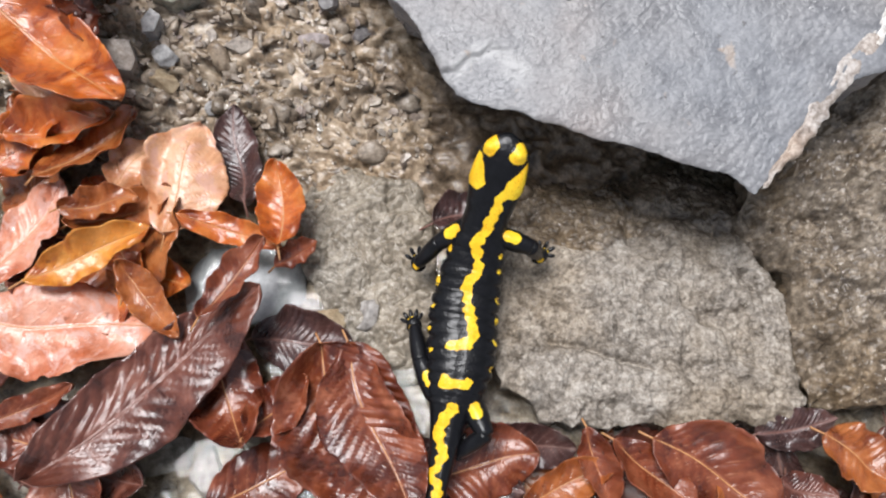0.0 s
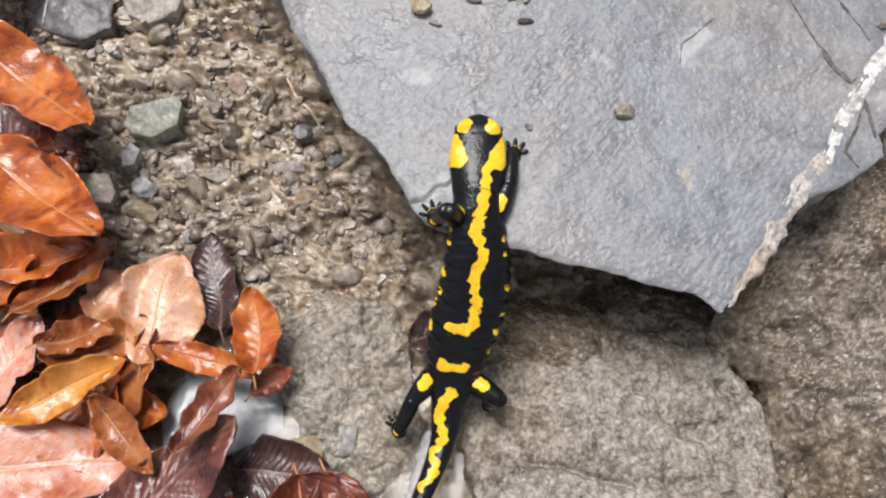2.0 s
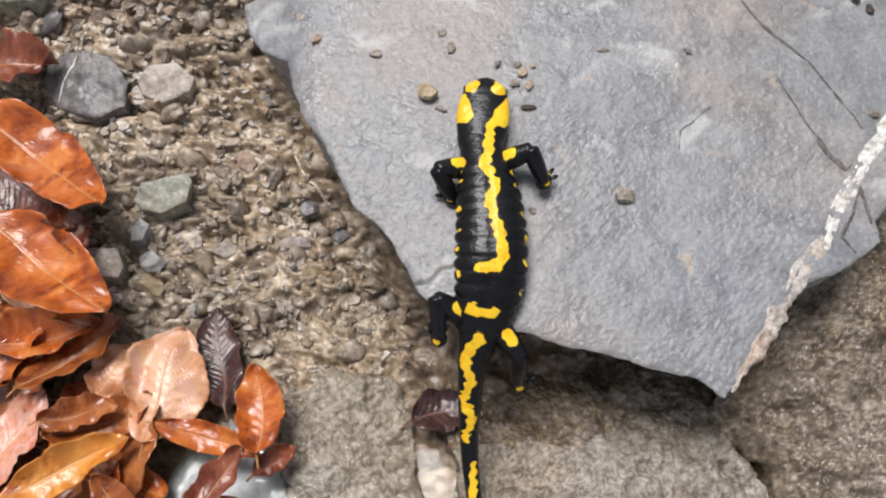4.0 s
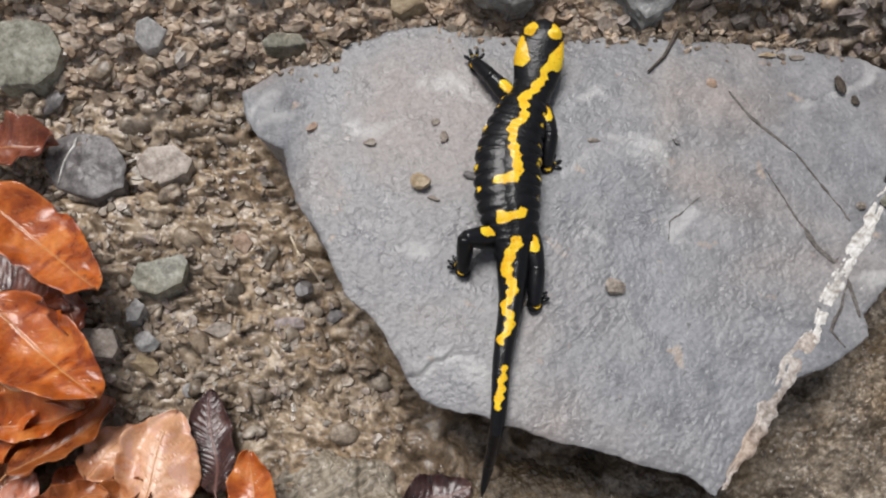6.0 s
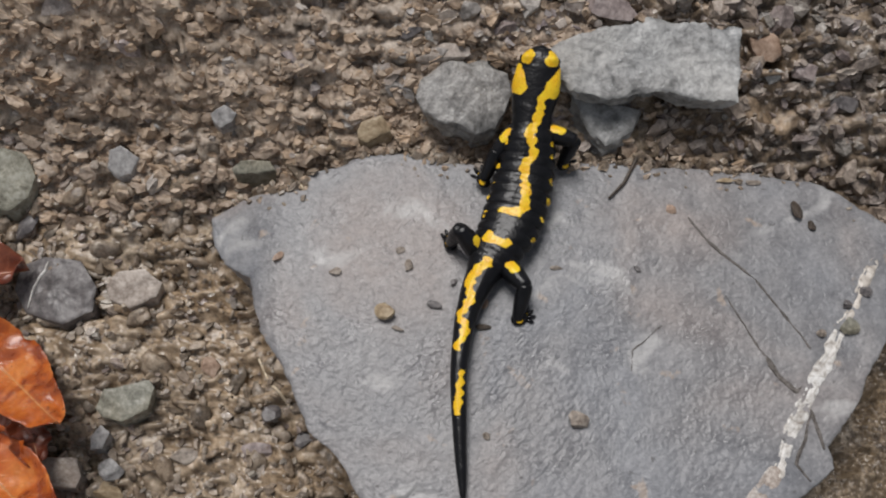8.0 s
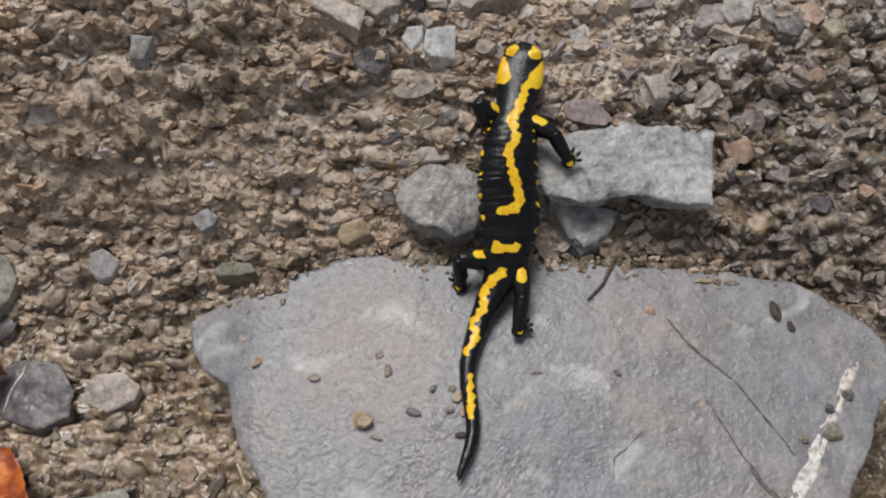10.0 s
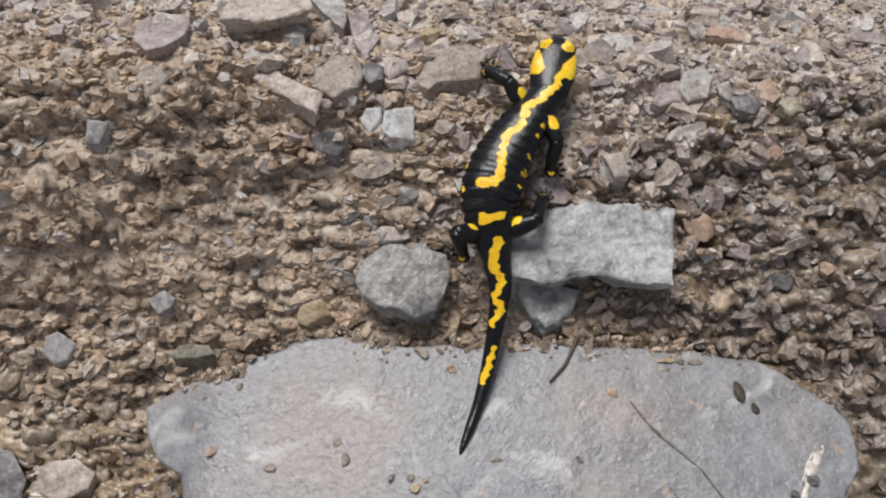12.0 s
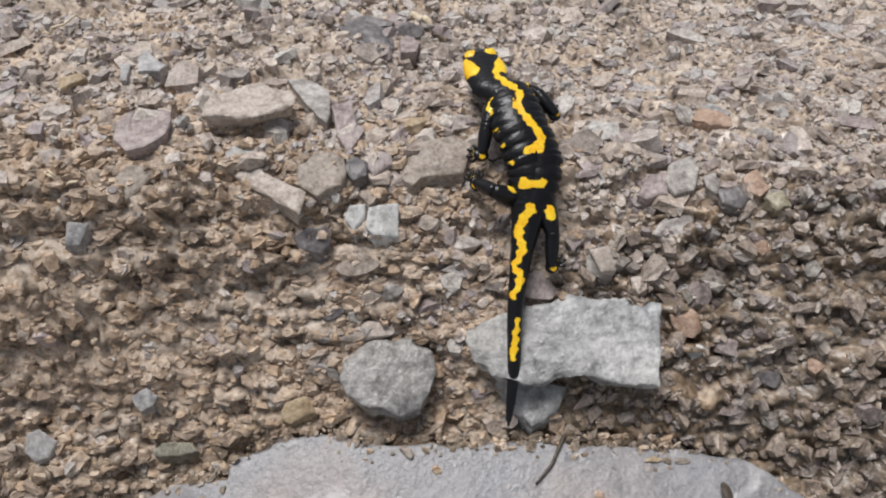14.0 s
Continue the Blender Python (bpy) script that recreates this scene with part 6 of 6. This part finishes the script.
def build_salamander():
    root = thing("salamander", "glossy black fire salamander with yellow spots, walking uphill", "salamander")
    pieces = {}
    head = part("head", skin_mesh("head", *body_tube(0, 27, 2.6, 56, True)), root)
    pieces["head"] = (head, 13.5)
    for side in (-1, 1):
        v, f = BALL[3]
        eye = part("eye", bulk_mesh("eye", v * np.array([0.0010, 0.0013, 0.0010]) + np.array([side * 0.0076, (13.5 - 6.4) / 1000, 0.0018]), f, EYE_BLACK, True), head, "bulging wet black eye")
    for s0, s1 in zip(CUTS, CUTS[1:]):
        name = "trunk_section" if s1 <= 102 else "tail_section"
        pieces[(s0, s1)] = (part(name, skin_mesh(name, *body_tube(s0, s1, 2.6)), root), (s0 + s1) / 2)
    legs = {}
    for key, (at, side, out) in HIPS.items():
        up, low = BONES[key]
        fore = key[1] == "F"
        spots = ((0.30, math.pi / 2, 0.0024), (0.48, math.pi / 2, 0.0023))
        a = part("upper_leg", skin_mesh("upper_leg", *limb(up, 0.0038 if fore else 0.0043, 0.0031, spots)), root, "black upper leg with a yellow patch")
        b = part("lower_leg", skin_mesh("lower_leg", *limb(low, 0.0031, 0.0023, ())), root)
        c = part("foot", skin_mesh("foot", *foot_mesh(4 if fore else 5, side)), root, "black foot with spread toes")
        legs[key] = (a, b, c)
    return root, pieces, legs


STATIONS = np.array([0, 12, 27, 42, 62, 82, 102, 122, 145, 169, 198]) / 1000
STANCES = {}


def stance(t, back, feet):
    """How the animal stands at t seconds: its back at the stations and its four feet, in millimetres over the ground."""
    STANCES[t] = (np.array(back).reshape(-1, 2) / 1000, np.array(feet).reshape(-1, 2) / 1000)


def hermite(xs, ps, x):
    """A smooth curve through points, at x."""
    i = int(np.clip(np.searchsorted(xs, x) - 1, 0, len(xs) - 2))
    tang = np.gradient(ps, xs, axis=0)
    h = xs[i + 1] - xs[i]
    a = (x - xs[i]) / h
    return ((2 * a ** 3 - 3 * a ** 2 + 1) * ps[i] + (a ** 3 - 2 * a ** 2 + a) * h * tang[i] + (3 * a ** 2 - 2 * a ** 3) * ps[i + 1] + (a ** 3 - a ** 2) * h * tang[i + 1])


def axis_frame(back, s):
    """The pose of the body's axis at a station, in metres."""
    def point(q):
        p = hermite(STATIONS, back, min(max(q, 0.0), 0.198)) if 0 <= q <= 0.198 else hermite(STATIONS, back, min(max(q, 0.0), 0.198)) + (q - min(max(q, 0.0), 0.198)) * (hermite(STATIONS, back, 0.198) - hermite(STATIONS, back, 0.19)) / 0.008
        lift = np.interp(q * 1000, (0, 27, 45, 65, 90, 110, 145, 198), (0.0065, 0.0068, 0.0085, 0.0092, 0.0085, 0.0065, 0.0045, 0.0022))
        low = float(trail_z(p[1], 0.011))
        rest = float(step(0.115, 0.145, q) * step(0.106, 0.120, p[1]) * step(0.21, 0.19, p[1])) * max(0.0, float(slab_top(p[0], p[1])) + 0.001 - low)
        return Vector((p[0], p[1], low + rest + lift))

    if s < 0.027:
        ahead = point(0.002) - point(0.026)
        here = point(0.026) + ahead.normalized() * (0.026 - s)
    else:
        here, ahead = point(s), point(s - 0.0035) - point(s + 0.0035)
    y = ahead.normalized()
    x = y.cross(Vector((0, 0, 1))).normalized()
    z = x.cross(y)
    m = Matrix((x, y, z)).transposed().to_4x4()
    m.translation = here
    return m


def bone(a, b, pole):
    """A pose at a whose -z points to b and whose y leans to pole."""
    z = (a - b).normalized()
    y = (pole - z * pole.dot(z)).normalized()
    x = y.cross(z)
    m = Matrix((x, y, z)).transposed().to_4x4()
    m.translation = a
    return m


def leg_poses(key, back, foot, lift):
    at, side, out = HIPS[key]
    up, low = BONES[key]
    body = axis_frame(back, at / 1000)
    hip = body @ Vector((side * out / 1000, 0, -0.0008))
    turn = math.atan2(-(body[0][1]), body[1][1])
    toe = pose(0, 0, 0, 0, 0, math.degrees(turn) - side * 28)
    heel = toe @ Vector((0, 0.0032, 0))
    sole = Vector((foot[0] - heel.x, foot[1] - heel.y, float(trail_z(foot[1] - heel.y, 0.004)) + 0.0008 + lift))
    ankle = sole + Vector((0, 0, 0.0022))
    reach = ankle - hip
    most = (up + low) * 0.985
    if reach.length > most:
        ankle = hip + reach.normalized() * most
        sole = ankle - Vector((0, 0, 0.0022))
        reach = ankle - hip
    d = max(reach.length, abs(up - low) + 0.002)
    k = (up * up - low * low + d * d) / (2 * d)
    h = math.sqrt(max(up * up - k * k, 0))
    outward = body.to_3x3() @ Vector((side, 0.25 if key[1] == "F" else 0.1, 0.75))
    way = reach.normalized()
    pole = (outward - way * outward.dot(way)).normalized()
    knee = hip + way * k + pole * h
    top = Vector((0, 0, 1))
    slope = math.degrees(math.atan((float(trail_z(sole.y + 0.004)) - float(trail_z(sole.y - 0.004))) / 0.008))
    f = Matrix.Translation(sole) @ pose(0, 0, 0, slope, 0, 0) @ toe
    return bone(hip, knee, top), bone(knee, ankle, top), f


def gait():
    stance(0, (23.5, 115.5, 21.1, 107.3, 17.2, 96.9, 13.2, 83.9, 8.3, 63.3, 6.4, 42.9, 2.9, 26.2, -0.7, 7.1, -5.3, -15.3, -10.1, -38.8, -15.8, -67.2), (-12.8, 82.3, 39.0, 86.0, -12.8, 62.9, 7.8, 12.7))
    stance(0.5, (24.0, 117.8, 22.9, 109.1, 18.4, 98.6, 12.4, 86.9, 4.4, 68.2, -0.9, 48.2, 0.9, 30.9, -3.9, 12.2, -12.1, -9.2, -20.5, -31.7, -30.6, -58.9), (2.1, 111.9, 39.2, 87.0, -14.1, 55.3, 12.5, 15.9))
    stance(1, (34.0, 124.4, 33.2, 114.9, 26.1, 104.5, 17.2, 95.1, 7.6, 80.7, -0.9, 62.7, 5.1, 44.4, 7.2, 25.3, 1.4, 3.2, -3.6, -20.3, -9.5, -48.7), (8.7, 119.8, 34.4, 85.2, -13.2, 57.7, 24.2, 69.2))
    stance(1.5, (38.5, 138.5, 37.1, 127.6, 31.1, 114.7, 23.8, 102.8, 15.6, 88.6, 6.4, 71.6, 6.0, 52.6, 3.4, 32.9, -4.8, 11.5, -12.7, -11.2, -22.2, -38.6), (11.2, 129.5, 37.9, 88.4, -14.4, 60.8, 27.3, 75.3))
    stance(2, (25.7, 168.7, 24.7, 155.3, 23.3, 138.4, 22.9, 123.2, 21.4, 107.3, 16.4, 94.3, 12.0, 78.4, 8.0, 59.0, -1.3, 37.6, -10.7, 15.5, -22.0, -11.2), (7.3, 132.2, 40.1, 159.7, -11.3, 64.6, 28.8, 76.4))
    stance(2.5, (25.9, 177.6, 24.6, 164.8, 23.7, 148.7, 24.5, 133.4, 25.7, 116.2, 23.6, 102.2, 19.9, 88.4, 13.5, 71.4, 4.8, 49.7, -4.1, 27.4, -14.9, 0.4), (10.4, 132.3, 48.6, 164.4, -4.7, 96.2, 29.5, 76.0))
    stance(3, (29.1, 188.9, 27.4, 176.3, 25.1, 160.7, 23.8, 145.6, 22.7, 126.6, 19.6, 112.0, 18.2, 98.6, 17.1, 83.7, 13.2, 62.0, 8.8, 38.3, 3.5, 9.8), (7.9, 137.1, 47.0, 159.8, 3.0, 98.1, 30.8, 77.1))
    stance(5.5, (42.5, 262.0, 40.3, 249.3, 39.4, 233.8, 40.7, 219.9, 41.0, 201.6, 41.7, 179.4, 36.1, 161.0, 27.8, 142.9, 24.1, 123.2, 25.3, 108.0, 28.1, 94.1), (16.4, 204.3, 55.3, 216.0, 19.3, 184.5, 46.2, 138.0))
    stance(6, (58.5, 274.4, 57.1, 264.4, 53.4, 250.8, 47.7, 237.2, 41.2, 219.3, 39.5, 200.7, 40.5, 181.8, 38.8, 162.0, 34.3, 140.0, 31.7, 119.4, 26.4, 99.3), (29.5, 267.2, 58.6, 218.9, 20.0, 177.7, 49.2, 153.3))
    stance(6.5, (61.0, 281.3, 60.2, 272.6, 55.6, 260.8, 48.3, 248.8, 39.6, 232.4, 36.7, 214.1, 40.5, 196.1, 42.7, 176.3, 37.8, 154.3, 34.0, 132.6, 29.2, 109.9), (25.9, 260.8, 60.1, 227.5, 19.8, 183.3, 60.1, 215.1))
    stance(7, (68.2, 293.2, 65.8, 284.9, 62.2, 274.9, 58.8, 264.4, 52.9, 248.8, 48.1, 231.4, 43.9, 214.3, 41.0, 194.8, 34.9, 172.4, 30.3, 150.0, 30.2, 124.2), (28.4, 262.9, 80.6, 277.4, 22.5, 191.4, 61.8, 212.4))
    stance(7.5, (70.3, 301.0, 67.1, 291.7, 64.0, 280.8, 62.6, 269.5, 60.0, 252.2, 55.1, 234.3, 45.9, 219.1, 38.6, 201.2, 34.8, 178.8, 32.4, 156.6, 30.3, 131.0), (28.6, 265.8, 83.8, 284.3, 32.1, 252.9, 61.0, 211.0))
    stance(8, (74.8, 308.0, 72.3, 297.9, 70.0, 286.7, 68.5, 275.7, 64.4, 259.5, 57.6, 242.2, 47.7, 227.1, 39.4, 210.2, 34.7, 188.1, 33.7, 165.8, 33.9, 139.3), (44.4, 266.5, 85.5, 276.3, 33.8, 243.3, 61.8, 208.9))
    stance(8.5, (79.6, 322.1, 77.4, 310.8, 73.0, 298.2, 67.9, 287.5, 61.4, 273.5, 55.5, 258.0, 50.4, 240.6, 44.4, 221.7, 38.8, 199.9, 38.0, 176.8, 43.1, 151.1), (58.8, 315.3, 82.3, 277.1, 31.6, 238.4, 60.9, 213.3))
    stance(11, (94.2, 368.8, 92.0, 357.7, 87.9, 344.6, 84.0, 332.2, 79.9, 315.8, 79.3, 298.3, 75.9, 284.4, 68.3, 271.0, 62.4, 251.8, 60.5, 229.6, 46.0, 211.5), (63.1, 322.2, 113.0, 336.2, 63.1, 302.4, 81.0, 261.6))
    stance(11.5, (111.2, 381.8, 109.2, 370.0, 102.9, 355.9, 93.6, 343.3, 84.0, 327.0, 80.8, 311.3, 80.3, 297.0, 78.2, 283.0, 73.9, 265.6, 68.9, 243.9, 56.0, 222.5), (88.1, 371.6, 111.4, 332.7, 62.1, 300.0, 96.4, 274.3))
    stance(12, (117.6, 385.7, 116.0, 373.3, 109.8, 359.3, 99.4, 347.7, 87.3, 333.0, 80.5, 318.2, 81.3, 303.5, 83.1, 289.4, 79.3, 273.3, 72.8, 254.1, 62.2, 231.5), (84.5, 373.9, 111.5, 333.7, 66.4, 303.1, 104.7, 322.8))
    stance(12.5, (109.7, 397.8, 110.3, 384.7, 108.2, 369.5, 101.6, 357.0, 92.0, 341.9, 84.9, 327.0, 82.7, 311.5, 82.8, 296.5, 78.0, 280.7, 71.6, 263.4, 63.3, 240.8), (81.3, 372.5, 115.7, 340.5, 68.5, 306.1, 114.3, 326.1))
    stance(13, (98.6, 419.4, 98.8, 403.9, 101.2, 387.4, 103.2, 374.8, 100.5, 359.3, 95.5, 342.3, 89.2, 326.5, 86.4, 309.9, 81.0, 293.6, 75.5, 278.7, 67.5, 261.3), (82.6, 373.7, 119.6, 398.1, 69.6, 311.2, 114.6, 325.5))
    stance(13.5, (94.3, 425.7, 93.6, 410.6, 98.5, 395.5, 105.2, 385.7, 107.5, 371.0, 108.7, 353.3, 100.3, 337.4, 93.2, 321.7, 86.4, 304.1, 81.8, 288.5, 74.0, 272.5), (84.2, 371.7, 117.9, 392.2, 83.7, 365.5, 116.3, 323.2))
    stance(14, (89.8, 439.7, 91.7, 422.0, 95.0, 405.3, 102.4, 397.6, 105.1, 383.3, 110.2, 366.3, 106.6, 350.1, 101.9, 333.8, 97.7, 314.9, 95.7, 296.3, 92.2, 278.6), (84.3, 373.0, 121.6, 394.1, 84.4, 366.8, 117.7, 326.5))


def at_time(t):
    """Back and feet at any time: the back glides, the feet step; between the seen steps one more step is taken."""
    ts = sorted(STANCES)
    i = max(k for k in range(len(ts)) if ts[k] <= t + 1e-6)
    if i == len(ts) - 1:
        return STANCES[ts[i]][0], STANCES[ts[i]][1], [0.0] * 4
    a, b = ts[i], ts[i + 1]
    k = (t - a) / (b - a)
    backs = np.array([STANCES[q][0].ravel() for q in ts])
    back = hermite(np.array(ts), backs, t).reshape(-1, 2)
    fa, fb = STANCES[a][1], STANCES[b][1]
    feet, lifts = [], []
    for n in range(4):
        if b - a > 1:
            early = n in (0, 3)
            spans = ((0.05, 0.30), (0.55, 0.80)) if early else ((0.28, 0.52), (0.76, 0.98))
            p = sum(0.5 * float(step(lo, hi, k)) for lo, hi in spans)
            up = max(0.004 * math.sin(math.pi * min(max((k - lo) / (hi - lo), 0), 1)) for lo, hi in spans)
        else:
            p, far = float(step(0, 1, k)), np.linalg.norm(fb[n] - fa[n])
            up = 0.004 * math.sin(math.pi * k) if far > 0.011 else 0.0
        feet.append(fa[n] + (fb[n] - fa[n]) * p)
        lifts.append(up)
    return back, feet, lifts


def motions():
    gait()
    times = [k * 0.25 for k in range(57)]
    root_rows, rows = [], {}
    for t in times:
        back, feet, lifts = at_time(t)
        home = axis_frame(back, 0.060)
        ground = float(trail_z(home.translation.y, 0.011))
        home.translation.z = ground
        root_rows.append((t, home))
        inv = home.inverted()
        for key, (ob, s) in pieces.items():
            rows.setdefault(ob, []).append((t, inv @ axis_frame(back, s / 1000)))
        for n, key in enumerate(("LF", "RF", "LH", "RH")):
            for ob, m in zip(legs[key], leg_poses(key, back, feet[n], lifts[n])):
                rows.setdefault(ob, []).append((t, inv @ m))
    walk(salamander, root_rows)
    for ob, r in rows.items():
        walk(ob, r)


build_ground()
build_water()
build_boulders()
build_pool_stones()
build_stones()
build_debris()
build_twigs()
build_leaves()
build_gravel()
salamander, pieces, legs = build_salamander()
motions()
